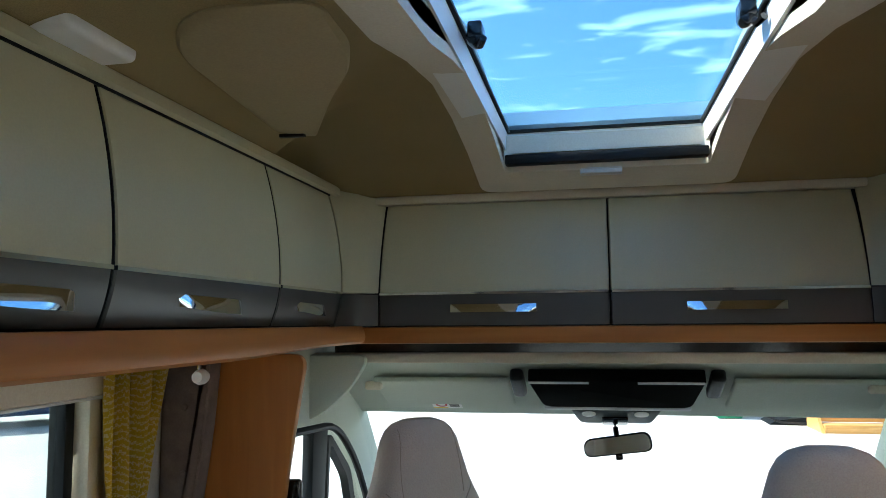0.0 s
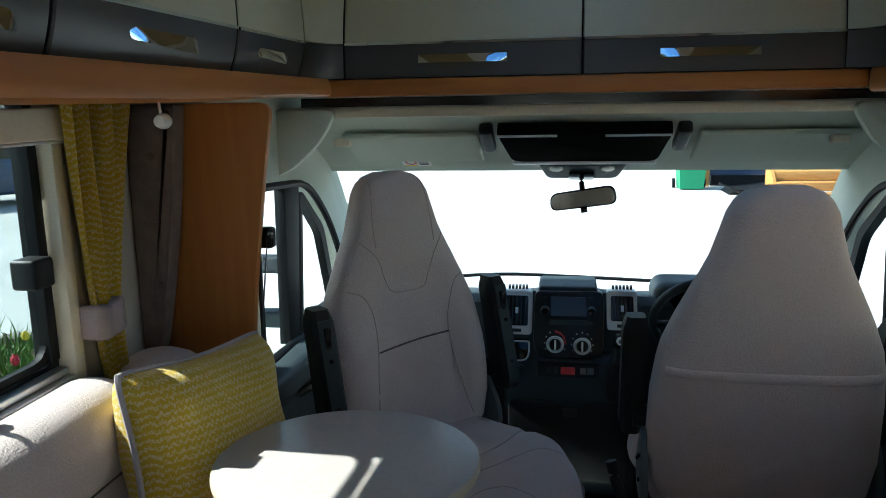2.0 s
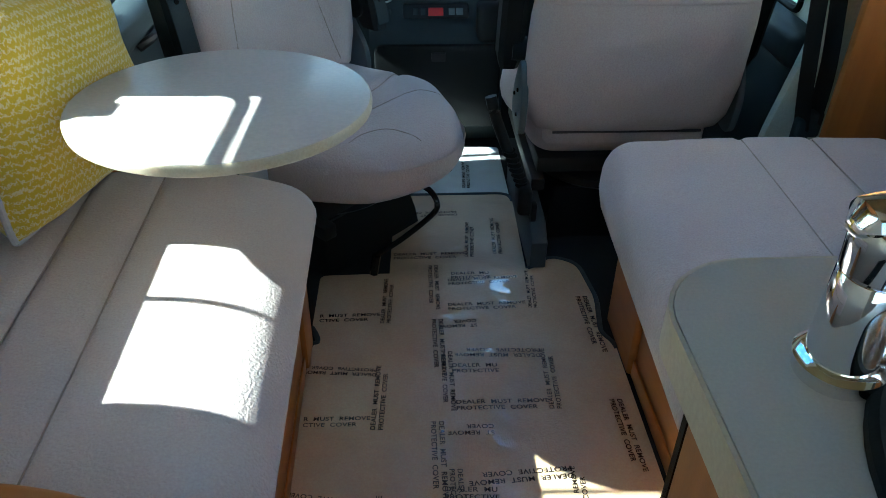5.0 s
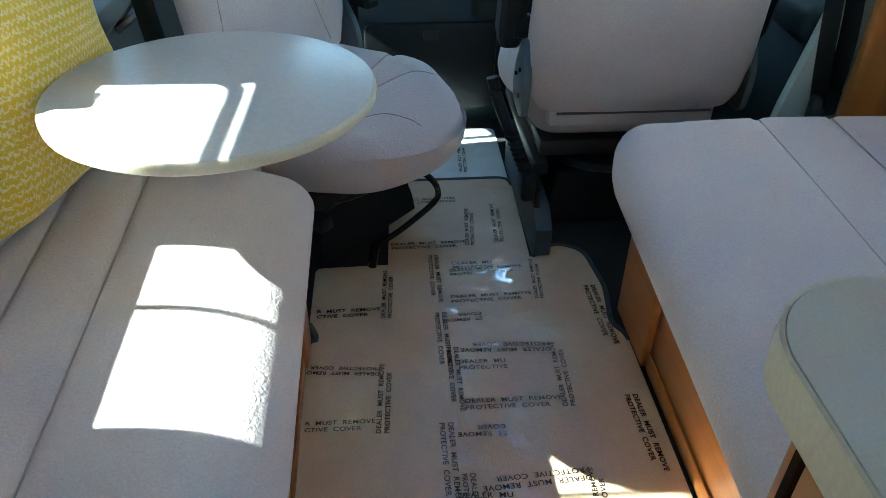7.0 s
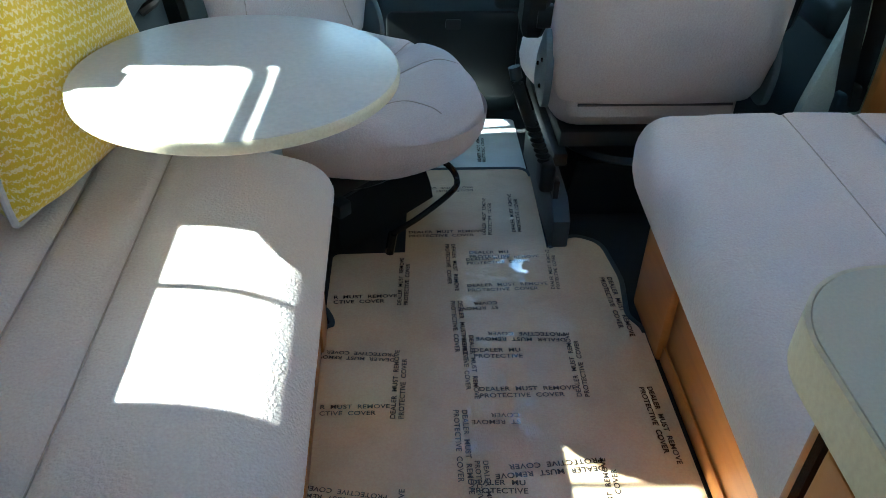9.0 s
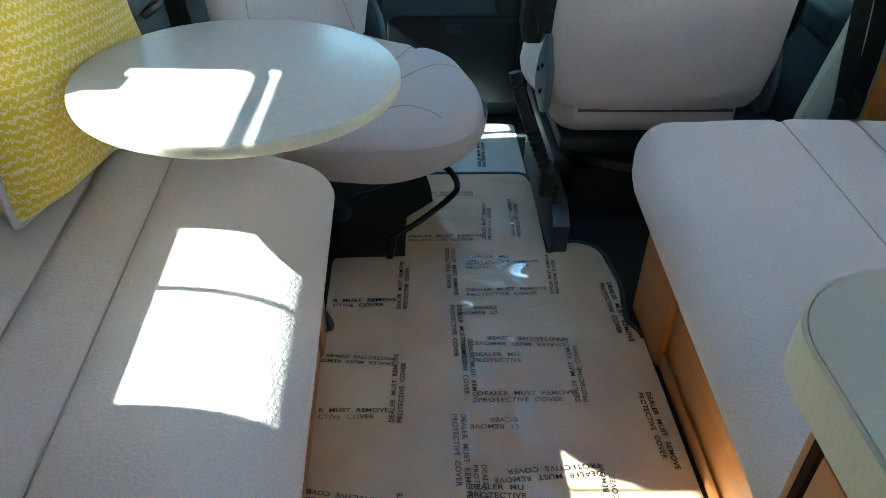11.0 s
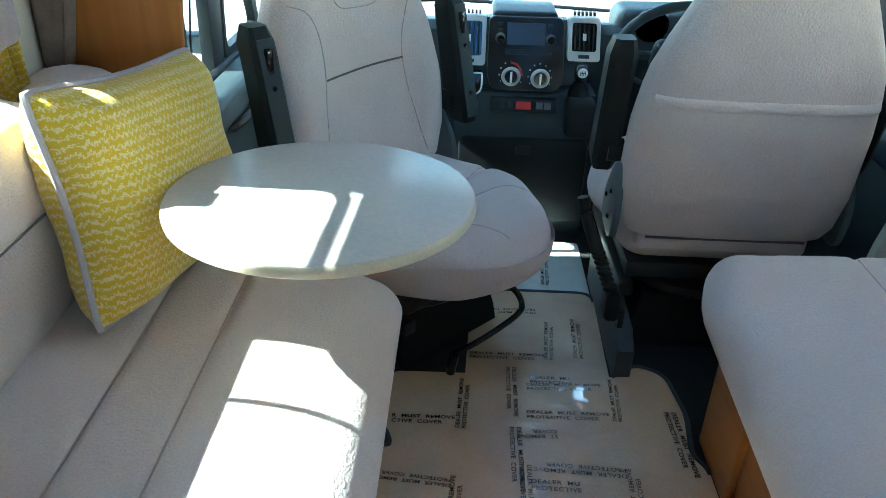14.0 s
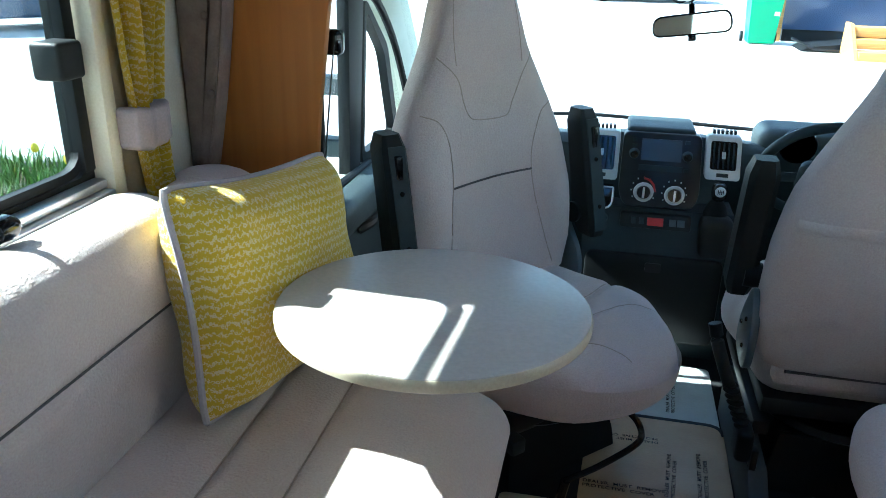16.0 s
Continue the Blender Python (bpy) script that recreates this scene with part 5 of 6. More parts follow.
part("centre_console", loft([[(-0.25, y0, z), (0.215, y0, z), (0.215, y1, z), (-0.25, y1, z)] for z, y0, y1 in ((-0.05, 2.52, 2.9), (0.18, 2.50, 2.9), (0.36, 2.475, 2.9), (0.44, 2.50, 2.9), (0.50, 2.535, 2.9))]), DASH, db, "dark lower console")
part("lower_panel", prism(round_poly(rect(-0.235, 0.20, 0.06, 0.365), 0.03, 4), "xz", 2.465, 2.52, 0.01), BLACK, db, "black lower console panel")
part("badge", prism(round_poly(rect(-0.042, 0.008, 0.309, 0.341), 0.006, 3), "xz", 2.459, 2.466), METAL, db, "small dark metal plate")
st = part("control_panel", on_dash(round_poly([(-0.13, 0.51), (0.085, 0.512), (0.102, 0.55), (0.10, 0.722), (-0.147, 0.722), (-0.15, 0.55)], [0.02, 0.02, 0.02, 0.02, 0.02, 0.02], 4), 0.016, -0.03, 0.004), STACK, db, "black centre stack")
part("screen", on_dash(rect(-0.088, 0.038, 0.643, 0.705), 0.018, 0.01), mat("display_glass", (0.035, 0.037, 0.04), 0.28, var=0.1, bump=0), st, "grey display screen")
part("cd_slot", on_dash(rect(-0.092, 0.044, 0.614, 0.63), 0.019, 0.01), DASH, st, "disc slot")
for x in (-0.11, 0.057):
    part("radio_knob", lathe([(0.0, -0.02), (0.013, -0.02), (0.016, -0.012), (0.017, 0.0)], (x, dy(0.661) - 0.014, 0.661), 18, "y"), DASH, st, "small dark ringed knob")
    part("knob_cap", lathe([(0.0, -0.023), (0.011, -0.022), (0.012, -0.019)], (x, dy(0.661) - 0.014, 0.661), 18, "y"), GLOSSY, st)
for x, z in ((-0.11, 0.70), (-0.11, 0.683), (0.055, 0.70), (0.055, 0.62)):
    part("button", on_dash(rect(x - 0.008, x + 0.008, z - 0.005, z + 0.005), 0.0185, 0.01), DASH, st)
for x, z in ((-0.071, 0.556), (0.025, 0.553)):
    kb = part("climate_knob", lathe([(0.0, -0.03), (0.02, -0.03), (0.023, -0.012), (0.023, 0.0)], (x, dy(z) - 0.012, z), 24, "y"), GLOSSY, st, "black climate knob")
    part("dial_ring", lathe([(0.024, -0.004), (0.026, -0.010), (0.031, -0.009), (0.032, -0.002)], (x, dy(z) - 0.030, z), 32, "y"), SILVER, kb, "silver dial ring")
    part("pointer", box(x - 0.0035, x + 0.0035, dy(z) - 0.0445, dy(z) - 0.040, z - 0.018, z + 0.018, 0.001), WHITE, kb, "white pointer bar")
    for k in range(9):
        a = radians(-120 + 30 * k)
        px, pz = x + 0.038 * math.sin(a), z + 0.038 * math.cos(a)
        part("dial_mark", on_dash(rect(px - 0.002, px + 0.002, pz - 0.002, pz + 0.002), 0.0175, 0.012), RED if x < 0 and 4 <= k <= 7 else WHITE, kb)
arc = [(-0.071 + 0.035 * math.sin(radians(a)), 0.556 + 0.035 * math.cos(radians(a))) for a in range(0, 91, 10)]
part("red_arc", tube([(x, dy(z) - 0.017, z) for x, z in arc], 0.0035, 6), RED, st, "red warm arc")
part("hood", soft_box((-0.137, 2.66, 0.700), (0.082, 2.86, 0.736), 0.016, (6, 4, 1)), DASH, db, "raised top tray lid")
for x0, x1, z0, z1 in ((-0.268, -0.157, 0.578, 0.722), (0.113, 0.221, 0.60, 0.727)):
    v = part("vent_surround", on_dash(round_poly(rect(x0, x1, z0, z1), 0.012, 4), 0.014, -0.03, 0.004), SILVER, db, "silver vent surround")
    part("vent_opening", on_dash(round_poly(rect(x0 + 0.014, x1 - 0.014, z0 + 0.03, z1 - 0.016), 0.008, 3), 0.016, 0.012), GLOSSY, v, "black vent opening")
    for k in range(5):
        xx = x0 + 0.024 + (x1 - x0 - 0.048) * k / 4
        part("vent_slat", on_dash(rect(xx - 0.0025, xx + 0.0025, z0 + 0.034, z1 - 0.02), 0.020, 0.012), DASH, v)
    part("vent_tab", on_dash(rect((x0 + x1) / 2 - 0.005, (x0 + x1) / 2 + 0.005, (z0 + z1) / 2, (z0 + z1) / 2 + 0.018), 0.026, 0.012), SILVER, v)
    part("thumb_wheel", on_dash(rect((x0 + x1) / 2 - 0.018, (x0 + x1) / 2 + 0.018, z0 + 0.010, z0 + 0.020), 0.0165, 0.012), DASH, v)
    part("top_grille", join(*[box(x0 + 0.02 + 0.013 * k, x0 + 0.028 + 0.013 * k, 2.675, 2.70, z1 - 0.004, z1 + 0.012) for k in range(6)]), DASH, v)
part("switch_bar", on_dash(round_poly(rect(-0.135, 0.085, 0.448, 0.49), 0.008, 3), 0.010, -0.03, 0.003), BLACK, db)
part("hazard_switch", on_dash(rect(-0.05, 0.0, 0.458, 0.480), 0.014, 0.008, 0.001), RED, db, "red hazard switch")
for x0, x1 in ((0.018, 0.039), (0.043, 0.066), (-0.10, -0.085), (-0.075, -0.06)):
    part("switch", on_dash(rect(x0, x1, 0.460, 0.479), 0.0135, 0.008, 0.001), HINGE if x0 > 0 else DASH, db, "small grey switch")
cup = part("cup_holder", on_dash(round_poly(rect(-0.252, -0.165, 0.495, 0.556), [0.035, 0.035, 0.006, 0.006], 5), 0.006, -0.03, 0.003), GLOSSY, db, "dark oddments tray")
part("tray_lip", tube([(x, dy(z) - 0.008, z) for x, z in round_poly(rect(-0.252, -0.165, 0.495, 0.556), [0.035, 0.035, 0.006, 0.006], 5)], 0.003, 6), SILVER, cup)
for x in (-0.228, -0.19):
    part("socket", lathe([(0.0, -0.012), (0.014, -0.012), (0.017, 0.0)], (x, dy(0.47) - 0.004, 0.468), 16, "y"), DASH, db, "round socket cover")
gs = part("gear_console", soft_box((0.11, 2.47, 0.36), (0.215, 2.66, 0.50), 0.03, (3, 3, 3)), BLACK, db, "black gear console")
part("gear_boot", lathe([(0.045, 0.48), (0.038, 0.50), (0.03, 0.525), (0.014, 0.55)], (0.158, 2.545, 0), 16), RUBBER, gs, "folded gear boot")
part("gear_knob", soft_box((0.135, 2.505, 0.545), (0.182, 2.555, 0.605), 0.021, (2, 2, 2)), GLOSSY, gs, "black gear knob")
part("gear_emblem", lathe([(0.0, -0.003), (0.014, -0.003), (0.0165, 0.0)], (0.158, 2.503, 0.583), 20, "y"), WHITE, gs, "white shift diagram disc")
part("shift_marks", join(*[box(0.150 + 0.005 * k, 0.152 + 0.005 * k, 2.498, 2.4995, 0.576, 0.590) for k in range(4)], box(0.150, 0.167, 2.498, 2.4995, 0.582, 0.584)), INK, gs)
part("instrument_hood", soft_box((0.29, 2.72, 0.62), (0.68, 2.95, 0.738), 0.05, (6, 4, 2)), DASH, db, "instrument hood")
part("instrument_dial", lathe([(0.0, 0.0), (0.05, 0.0), (0.055, -0.01), (0.058, 0.0)], (0.40, 2.695, 0.70), 28, "y"), GLOSSY, db, "round instrument dial")
sw = thing("steering_wheel", pose(0.46, 2.56, 0.655, -58, 0, 0), "dark grey steering wheel", "steering wheel")
part("rim", tube([(0.19 * math.cos(2 * math.pi * k / 48), 0.19 * math.sin(2 * math.pi * k / 48), 0) for k in range(49)], 0.016, 12), DASH, sw, world=False)
part("hub", soft_box((-0.085, -0.06, -0.05), (0.085, 0.06, 0.0), 0.03, (3, 3, 2)), DASH, sw, world=False)
for a in (10, 170, 270):
    part("spoke", tube([(0.06 * math.cos(radians(a)), 0.06 * math.sin(radians(a)), -0.02), (0.185 * math.cos(radians(a)), 0.185 * math.sin(radians(a)), 0)], 0.02, 8, 0.5), DASH, sw, world=False)

# ---- seat belts ----
def belt(pts, label):
    b = thing("seat_belt", pts[-1], label, "seat belt", group="seat belts")
    n = [Vector(p) for p in pts]
    part("strap", tube(smooth_path(n, 5), 0.024, 8, 0.08, (1, 0.4, 0)), BLACK, b, "black webbing strap")
    part("anchor", soft_box(tuple(n[0] - Vector((0.02, 0.02, 0.025))), tuple(n[0] + Vector((0.02, 0.02, 0.03))), 0.012, (2, 2, 2)), GLOSSY, b, "black upper anchor")
    part("buckle", soft_box(tuple(n[-1] - Vector((0.02, 0.015, 0.04))), tuple(n[-1] + Vector((0.02, 0.015, 0.03))), 0.01, (2, 2, 2)), DASH, b, "grey buckle")


belt([(-0.80, 1.715, 1.08), (-0.825, 1.71, 0.85), (-0.845, 1.71, 0.6), (-0.86, 1.72, 0.35)], "black seat belt hanging beside the wood partition")
belt([(0.80, 1.66, 1.10), (0.79, 1.65, 0.88), (0.82, 1.64, 0.60), (0.845, 1.64, 0.45)], "black seat belt hanging behind the driver's seat")
belt([(0.865, 1.66, 1.10), (0.835, 1.65, 0.88), (0.865, 1.64, 0.62), (0.87, 1.64, 0.47)], "wide black seat belt beside the wood partition")

# ---- mats with printed film ----
BINDING = mat("mat_binding", (0.035, 0.042, 0.045), 0.8, var=0.25, vscale=60, bump=0.8, bscale=260)


def mat_thing(name, outline, z, label, keep):
    m = thing(name, (0, 1.2, 0), label, "floor mat")
    part("film", prism(outline, "xy", z, z + 0.006), MAT_FILM, m, "printed plastic film")
    edge = [(x, y, z + 0.004) for x, y in outline + [outline[0]] if keep(x, y)]
    part("binding", tube(edge, 0.0075, 8, 0.75), BINDING, m, "dark grey bound edge")
    return m


main_mat = mat_thing("floor_mat", round_poly([(-0.392, -1.1), (0.06, -1.1), (0.06, 0.3), (0.374, 0.5), (0.372, 1.36), (0.345, 1.40), (0.365, 1.54), (0.345, 1.70), (0.27, 1.735), (0.20, 1.675), (-0.38, 1.665), (-0.385, 1.44), (-0.365, 1.40), (-0.392, 1.35)],
                                              [0, 0, 0, 0, 0.02, 0.03, 0.03, 0.05, 0.03, 0.02, 0.02, 0.02, 0.02, 0.02], 4), 0.001, "brown carpet mat under clear printed protective film", lambda x, y: x > 0.19 and y > 0.5)
part("binding", tube([(p.x, p.y, 0.005) for p in smooth_path([(-0.391, 0.2, 0), (-0.392, 0.8, 0), (-0.391, 1.33, 0), (-0.368, 1.39, 0), (-0.372, 1.42, 0), (-0.386, 1.45, 0)], 4)], 0.0075, 8, 0.75), BINDING, main_mat, "dark grey bound edge")
cab_mat = mat_thing("cab_mat", round_poly([(-0.19, 1.67), (0.195, 1.67), (0.205, 2.10), (-0.172, 2.10)], [0.01, 0.01, 0.05, 0.05], 5), -0.006, "grey-brown cab mat under clear printed protective film", lambda x, y: y > 1.69)
LINES = "DEALER  MUST  REMOVE\nPROTECTIVE  COVER"


def text_mesh(body):
    c = bpy.data.curves.new("print", "FONT")
    c.body = body
    c.space_line = 1.12
    c.offset = 0.018
    c.space_character = 1.06
    o = new("print", c)
    me = bpy.data.meshes.new_from_object(o.evaluated_get(bpy.context.evaluated_depsgraph_get()))
    bpy.data.objects.remove(o)
    bpy.data.curves.remove(c)
    w = max(v.co.x for v in me.vertices)
    for v in me.vertices:
        v.co = (v.co.x / w, v.co.y / w * 0.9, 0)
    me.materials.append(FILM_INK)
    return me


PRINT = text_mesh(LINES)
PRINT_END = text_mesh("ST  REMOVE\nCOVER")
PRINT_CUT = text_mesh("R  MUST  REMOVE\nCTIVE  COVER")
PRINT_STUB = text_mesh("DEALER  MU\nPROTECTIVE")


def print_at(parent, x, y, x2, y2, me=None, z=0.0085, length=None):
    ob = new("printed_text", me or PRINT)
    d = length or math.hypot(x2 - x, y2 - y)
    ob.matrix_basis = parent.matrix_basis.inverted() @ Matrix.Translation((x, y, z)) @ Euler((0, 0, math.atan2(y2 - y, x2 - x))).to_matrix().to_4x4() @ Matrix.Diagonal((d, d, 1, 1))
    ob.parent = parent


TEXTS = [(-0.219, 1.275, -0.40, 1.293), (-0.220, 1.101, -0.208, 1.301), (-0.203, 1.455, -0.193, 1.642), (-0.079, 1.121, -0.081, 0.913), (-0.063, 1.468, -0.064, 1.262), (-0.046, 1.345, -0.049, 1.149),
         (-0.038, 1.171, 0.175, 1.168), (-0.036, 1.519, 0.171, 1.522), (0.183, 1.146, 0.191, 1.345), (0.331, 1.170, 0.338, 0.965), (0.328, 1.546, 0.335, 1.327), (0.191, 0.968, -0.026, 0.957), (0.180, 1.327, -0.03, 1.338),
         (0.185, 1.503, 0.196, 1.665), (-0.064, 1.70, -0.067, 1.505), (-0.047, 0.99, -0.049, 0.80), (-0.238, 0.902, -0.42, 0.935), (-0.212, 0.73, -0.203, 0.93), (0.188, 0.79, 0.196, 0.985), (-0.03, 0.80, 0.175, 0.798), (-0.03, 1.625, 0.165, 1.635)]
for a in TEXTS:
    print_at(main_mat, *a)
for a in ((0.041, 1.089, -0.061, 1.092), (0.035, 1.445, -0.065, 1.442)):
    print_at(main_mat, *a, PRINT_END)
for a in ((-0.369, 1.485, -0.213, 1.486), (-0.378, 1.134, -0.231, 1.131)):
    print_at(main_mat, *a, PRINT_CUT)
for a in ((-0.077, 0.935, 0.033, 0.929), (-0.04, 1.29, 0.072, 1.287), (-0.02, 1.655, 0.09, 1.655)):
    print_at(main_mat, *a, PRINT_STUB)
for a in ((-0.179, 1.761, 0.03, 1.762), (0.036, 1.748, 0.052, 1.93), (0.02, 1.98, -0.17, 1.975), (0.12, 1.76, 0.13, 1.95)):
    print_at(cab_mat, *a, z=0.0012)
cabfilm = thing("cab_film", (0, 2.3, -0.01), "loose clear protective sheet lying on the cab floor", "plastic sheet")
part("sheet", prism(round_poly(rect(-0.195, 0.20, 1.90, 2.44), 0.02, 3), "xy", -0.011, -0.008), FILM_CLEAR, cabfilm)
print_at(cabfilm, 0.06, 2.15, 0.07, 2.33, z=-0.0065)

# ---- outside ----
def wheel(parent, x, y, z, r, w, axis="y"):
    t = part("tyre", lathe([(r * 0.62, -w / 2), (r * 0.95, -w / 2), (r, -w * 0.3), (r, w * 0.3), (r * 0.95, w / 2), (r * 0.62, w / 2)], (x, y, z), 24, axis), RUBBER, parent, "black tyre")
    part("rim", lathe([(0.0, -w * 0.3), (r * 0.2, -w * 0.42), (r * 0.6, -w * 0.3), (r * 0.62, w * 0.3), (0, w * 0.3)], (x, y, z), 24, axis), ALU, t, "alloy rim")


def parked_car(cx, cy, turn, paint, label):
    c = thing("parked_car", pose(cx, cy, -0.6, 0, 0, turn), label, "car", group="parked cars")
    prof = round_poly([(-2.1, 0.25), (2.1, 0.25), (2.15, 0.65), (1.95, 0.85), (1.0, 0.98), (0.45, 1.42), (-1.2, 1.45), (-1.95, 1.0), (-2.15, 0.8)], 0.12, 4)
    part("body", prism(prof, "xz", -0.86, 0.86, 0.08, 3), paint, c, world=False)
    for x in (-1.3, 1.3):
        for y in (-0.8, 0.8):
            t = part("tyre", lathe([(0.2, -0.1), (0.30, -0.1), (0.32, -0.06), (0.32, 0.06), (0.30, 0.1), (0.2, 0.1)], (x, y, 0.32), 20, "y"), RUBBER, c, world=False)
            part("rim", lathe([(0.0, -0.09), (0.2, -0.07), (0.2, 0.07), (0.0, 0.09)], (x, y, 0.32), 20, "y"), ALU, t, world=False)
    for y in (-0.868, 0.868):
        part("side_window", prism([(-1.3, 1.0), (0.75, 1.0), (0.40, 1.36), (-1.1, 1.38)], "xz", y - 0.004, y + 0.004), GLOSSY, c, world=False)
    for y in (-0.6, 0.6):
        part("headlight", soft_box((2.05, y - 0.16, 0.62), (2.17, y + 0.16, 0.74), 0.03, (1, 2, 1)), SILVER, c, world=False)
    return c


parked_car(-12.4, 14.6, 48, BLUE, "dark blue car parked across the yard")
parked_car(-16.5, 13.2, 48, WHITE, "white car parked across the yard")
parked_car(-11.5, 24.5, 45, BLUE, "dark blue car parked beside the far wall")
parked_car(0.5, 29.5, 5, GLOSSY, "black car parked at the far end of the yard")
# unseen white van, added so its sunlit side bounces light into the right window
pv = thing("bounce_van", (4.3, 0.0, -0.6), "tall white van, unseen, added alongside to bounce daylight inside", "van")
part("body", prism(round_poly([(-3.6, -0.25), (2.6, -0.25), (2.6, 0.5), (2.1, 0.7), (1.5, 1.9), (-3.6, 1.9)], 0.15, 4), "yz", 3.4, 5.3, 0.05, 3), WHITE, pv)
part("side_window", box(3.385, 3.40, 0.55, 1.55, 0.75, 1.35, 0.004), GLOSSY, pv)
for y in (-2.4, 1.6):
    wheel(pv, 3.45, y, -0.27, 0.33, 0.2, "x")
    wheel(pv, 5.25, y, -0.27, 0.33, 0.2, "x")
bl = thing("cabin", (6.3, 20.0, -0.6), "dark blue portable cabin with windows and yellow corner post", "cabin")
part("wall", box(3.2, 10.5, 18.2, 21.5, -0.35, 2.3, 0.03), BLUE, bl)
part("roof", box(3.1, 10.6, 18.1, 21.6, 2.3, 2.45, 0.03), METAL, bl)
part("skirt", box(3.3, 10.4, 18.3, 21.4, -0.6, -0.35), RUBBER, bl)
part("corner_post", box(3.12, 3.24, 18.12, 18.24, -0.6, 2.35), PINE, bl, "yellow corner post")
for k in range(4):
    w = part("window", box(3.9 + 1.7 * k, 5.2 + 1.7 * k, 18.15, 18.21, 0.45, 1.5, 0.02), WHITE, bl, "white framed window")
    part("pane", box(4.0 + 1.7 * k, 5.1 + 1.7 * k, 18.13, 18.155, 0.55, 1.4), GLOSSY, w)
gb = thing("wheelie_bin", (2.75, 17.7, -0.6), "green wheeled rubbish bin with lid", "bin")
part("body", loft([[(2.75 + sx * w, 17.7 + sy * w * 1.15, z) for sx, sy in ((-1, -1), (1, -1), (1, 1), (-1, 1))] for w, z in ((0.25, -0.58), (0.27, -0.3), (0.32, 0.42))]), GREEN, gb)
part("lid", soft_box((2.40, 17.28, 0.42), (3.10, 18.1, 0.52), 0.04, (3, 3, 1)), GREEN, gb)
part("label_plate", box(2.92, 3.02, 17.36, 17.375, -0.02, 0.06), WHITE, gb)
wheel(gb, 2.42, 17.9, -0.49, 0.11, 0.06, "x")
wheel(gb, 3.08, 17.9, -0.49, 0.11, 0.06, "x")
rp = thing("ramp", (3.7, 16.9, -0.6), "black folding ramp lying on the ground", "ramp")
part("deck", prism([(3.35, -0.59), (4.3, -0.59), (4.3, -0.42), (3.5, -0.5)], "xz", 16.5, 17.4), RUBBER, rp)
part("rail", tube([(3.15, 16.5, -0.35), (3.6, 16.5, -0.55), (4.1, 16.5, -0.56)], 0.025), METAL, rp)
sp = thing("timber_steps", (4.6, 15.6, -0.6), "yellow pine timber steps", "steps")
for k in range(3):
    part("step", box(4.1, 5.4, 15.4 + 0.3 * k, 15.78 + 0.3 * k, -0.6 + 0.18 * k, -0.44 + 0.19 * k, 0.01), PINE, sp, "pine step")
for x in (4.06, 5.44):
    part("stringer", prism([(15.35, -0.6), (16.4, -0.6), (16.4, 0.0), (16.05, 0.0)], "yz", x - 0.03, x + 0.03), PINE, sp)
structure("far_wall", box(-40, 40, 38, 38.4, -0.6, 2.4), STONE, "long grey stone wall beyond the yard", "wall")
structure("flower_bed", loft([[(x, y, z) for x, y in ((-5.9, 1.2), (-2.7, 1.2), (-2.7, 5.3), (-5.9, 5.3))] for z in (-0.6, -0.5, -0.47)]), SOIL, "soil bed with edging beside the motorhome", "flower bed")
rnd = random.Random(4)
bm = bmesh.new()
for k in range(4200):
    x, y = rnd.uniform(-5.7, -3.1), rnd.uniform(3.0, 5.25)
    h, a, lean = rnd.uniform(0.05, 0.24), rnd.uniform(0, 6.28), rnd.uniform(0.02, 0.14)
    w = rnd.uniform(0.004, 0.010)
    c, s = math.cos(a), math.sin(a)
    b0 = bm.verts.new((x - s * w, y + c * w, -0.475))
    b1 = bm.verts.new((x + s * w, y - c * w, -0.475))
    m0 = bm.verts.new((x - s * w * 0.8 + c * lean * 0.35, y + c * w * 0.8 + s * lean * 0.35, -0.47 + h * 0.6))
    m1 = bm.verts.new((x + s * w * 0.8 + c * lean * 0.35, y - c * w * 0.8 + s * lean * 0.35, -0.47 + h * 0.6))
    t = bm.verts.new((x + c * lean, y + s * lean, -0.47 + h))
    bm.faces.new((b0, b1, m1, m0))
    bm.faces.new((m0, m1, t))
solo("grass_and_leaves", bm, LEAF, "green grass and bulb leaves in the flower bed", "grass", kind="stuff")


def tulip(m, petal, label):
    t = thing("tulip", m, label, "flower", group="flowers in the bed")
    part("stem", tube([(0, 0, 0), (0.005, 0, 0.15), (0.0, 0.004, 0.27)], 0.004, 6), LEAF, t, world=False)
    part("bloom", lathe([(0.004, 0.262), (0.024, 0.275), (0.030, 0.30), (0.024, 0.325), (0.014, 0.335), (0.012, 0.30)], (0, 0, 0), 10), petal, t, world=False)
    part("leaf", loft([[(0.002, -0.012, 0.0), (0.002, 0.012, 0.0), (0.0, 0, 0.003)], [(0.03, -0.012, 0.1), (0.03, 0.012, 0.1), (0.026, 0, 0.1)], [(0.07, -0.001, 0.17), (0.07, 0.001, 0.17), (0.069, 0, 0.171)]]), LEAF, t, world=False)
    return t


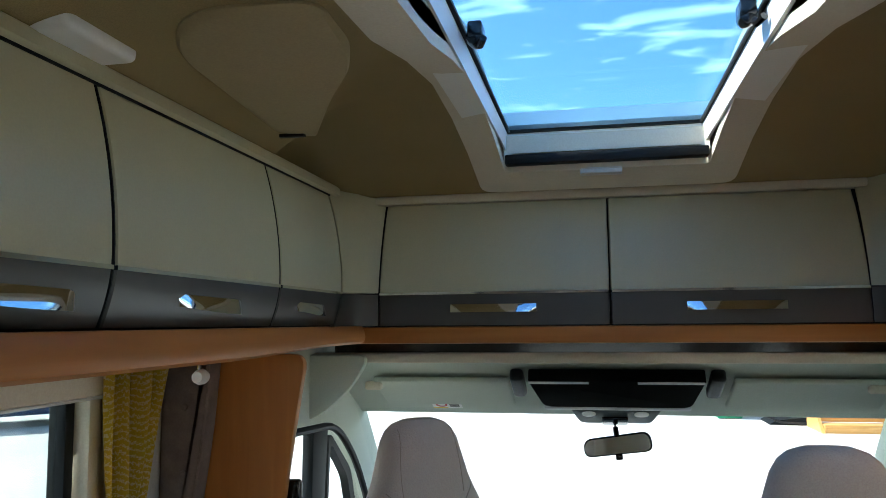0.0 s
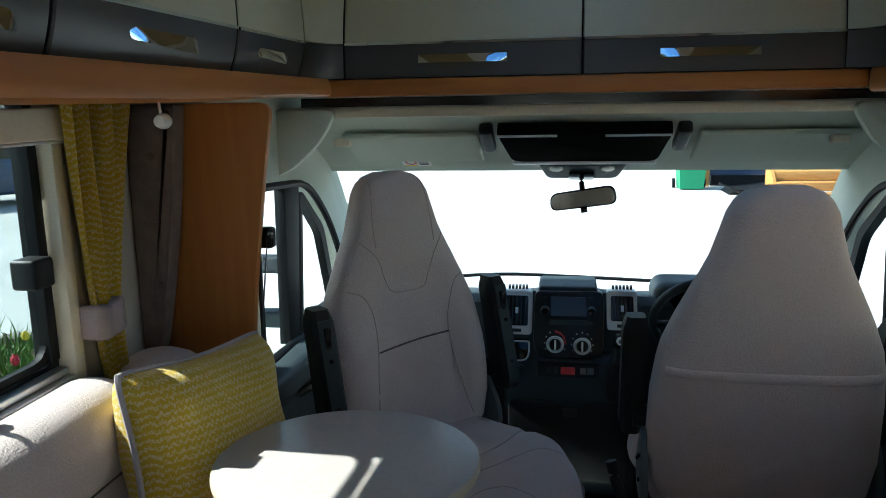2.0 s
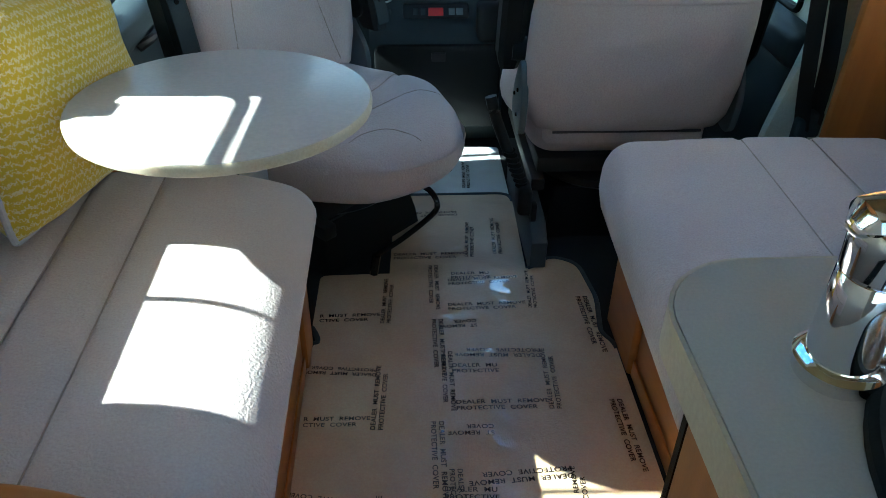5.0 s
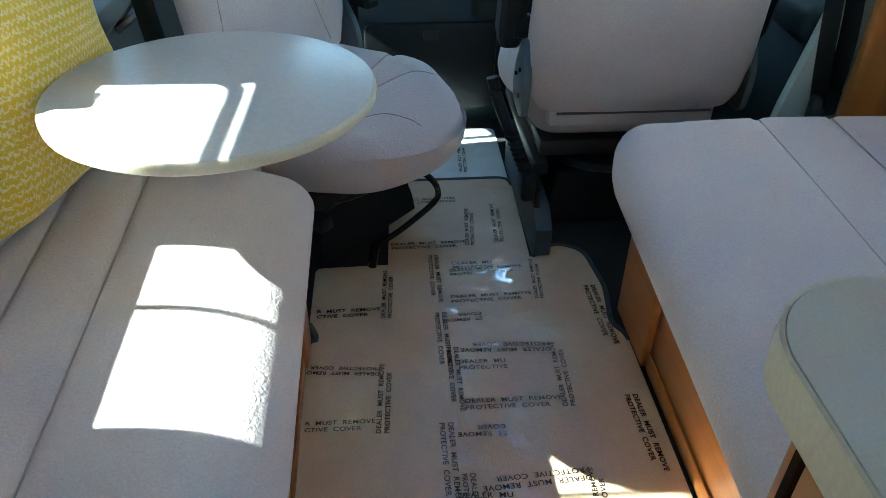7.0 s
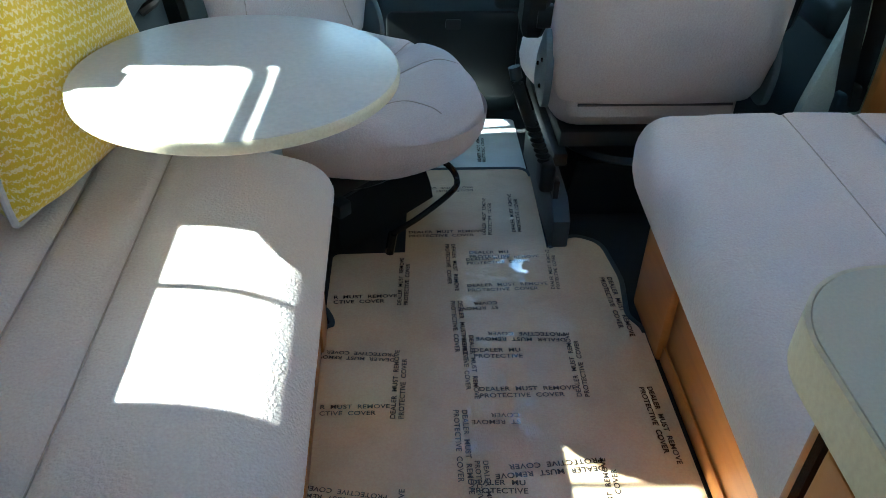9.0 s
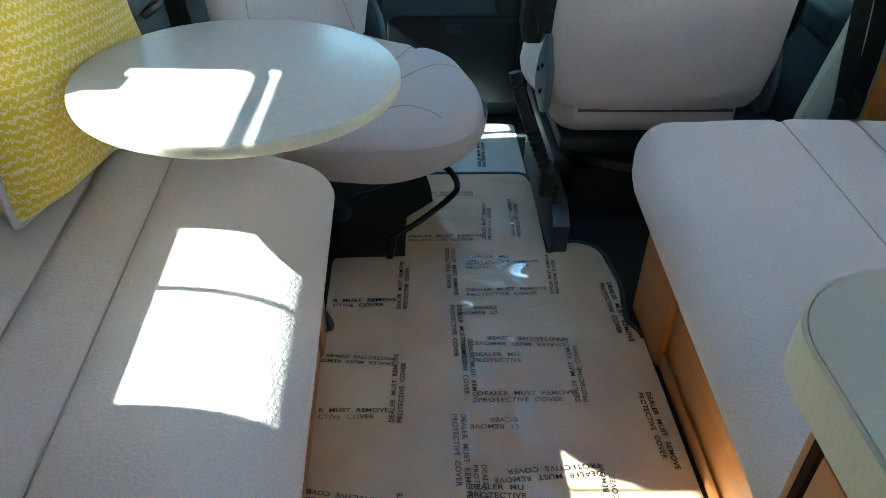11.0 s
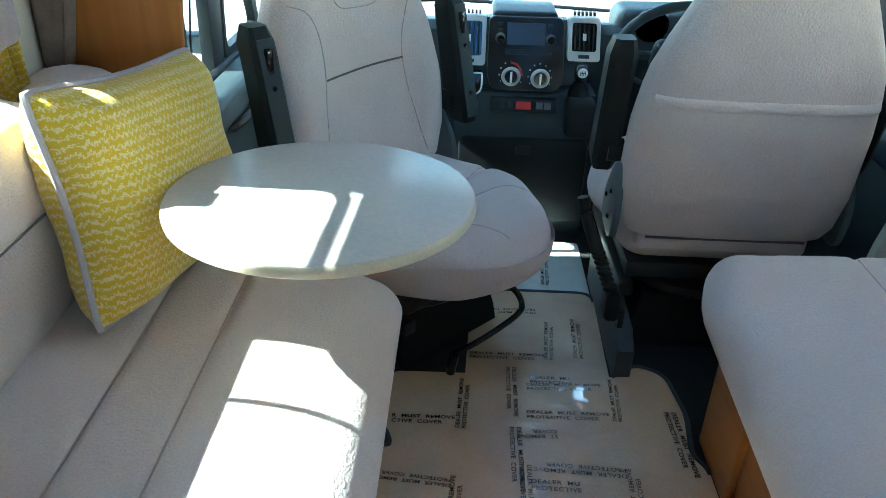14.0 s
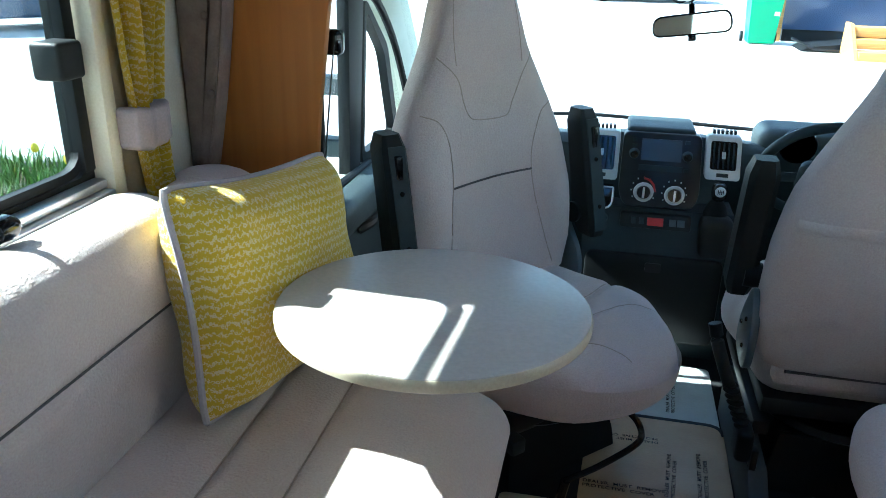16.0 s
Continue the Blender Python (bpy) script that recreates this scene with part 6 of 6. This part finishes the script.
t1 = tulip(pose(-3.7, 4.3, -0.55), PETAL_R, "red tulip in the flower bed")
t2 = tulip(pose(-3.95, 4.0, -0.55), PETAL_Y, "yellow tulip in the flower bed")
for k in range(9):
    copy_thing(t1 if k % 6 == 0 else t2, pose(rnd.uniform(-5.0, -3.5), rnd.uniform(3.9, 5.15), -0.47 - rnd.uniform(0.05, 0.14), rnd.uniform(-8, 8), rnd.uniform(-8, 8), rnd.uniform(0, 360)))
for k in range(22):
    x, y = -5.8 + 0.19 * k * 0.78, 5.36 + rnd.uniform(-0.04, 0.04)
    s = rnd.uniform(0.07, 0.12)
    solo("edging_stone", soft_box((x - s, y - 0.09, -0.62), (x + s, y + 0.09, -0.44 + rnd.uniform(-0.03, 0.04)), 0.04, (2, 2, 2), lambda w: w + Vector((rnd.uniform(-0.008, 0.008), rnd.uniform(-0.008, 0.008), rnd.uniform(-0.008, 0.008)))), STONE, "rough grey edging stone along the flower bed", "stone", group="edging stones")

cloud_mat = bpy.data.materials.new("cloud")
cloud_mat.use_nodes = True
cn = cloud_mat.node_tree
cn.nodes.clear()
c_out = cn.nodes.new("ShaderNodeOutputMaterial")
c_tr = cn.nodes.new("ShaderNodeBsdfTransparent")
c_em = cn.nodes.new("ShaderNodeEmission")
c_em.inputs[0].default_value = (1, 1, 1, 1)
c_em.inputs[1].default_value = 1.1
c_mix = cn.nodes.new("ShaderNodeMixShader")
c_tc = cn.nodes.new("ShaderNodeTexCoord")
c_map = cn.nodes.new("ShaderNodeMapping")
c_map.inputs["Scale"].default_value = (0.0020, 0.0034, 0.0016)
c_n = cn.nodes.new("ShaderNodeTexNoise")
c_n.inputs["Detail"].default_value = 7
c_n.inputs["Distortion"].default_value = 0.5
c_r = cn.nodes.new("ShaderNodeValToRGB")
c_r.color_ramp.elements[0].position, c_r.color_ramp.elements[1].position = 0.55, 0.92
cn.links.new(c_tc.outputs["Object"], c_map.inputs["Vector"])
cn.links.new(c_map.outputs[0], c_n.inputs["Vector"])
cn.links.new(c_n.outputs["Fac"], c_r.inputs[0])
cn.links.new(c_r.outputs[0], c_mix.inputs[0])
cn.links.new(c_tr.outputs[0], c_mix.inputs[1])
cn.links.new(c_em.outputs[0], c_mix.inputs[2])
cn.links.new(c_mix.outputs[0], c_out.inputs[0])
clouds = structure("backdrop", box(-1500, 1500, -1500, 1500, 300, 301), cloud_mat, "thin white clouds across the blue sky", "sky")
clouds.visible_shadow = False
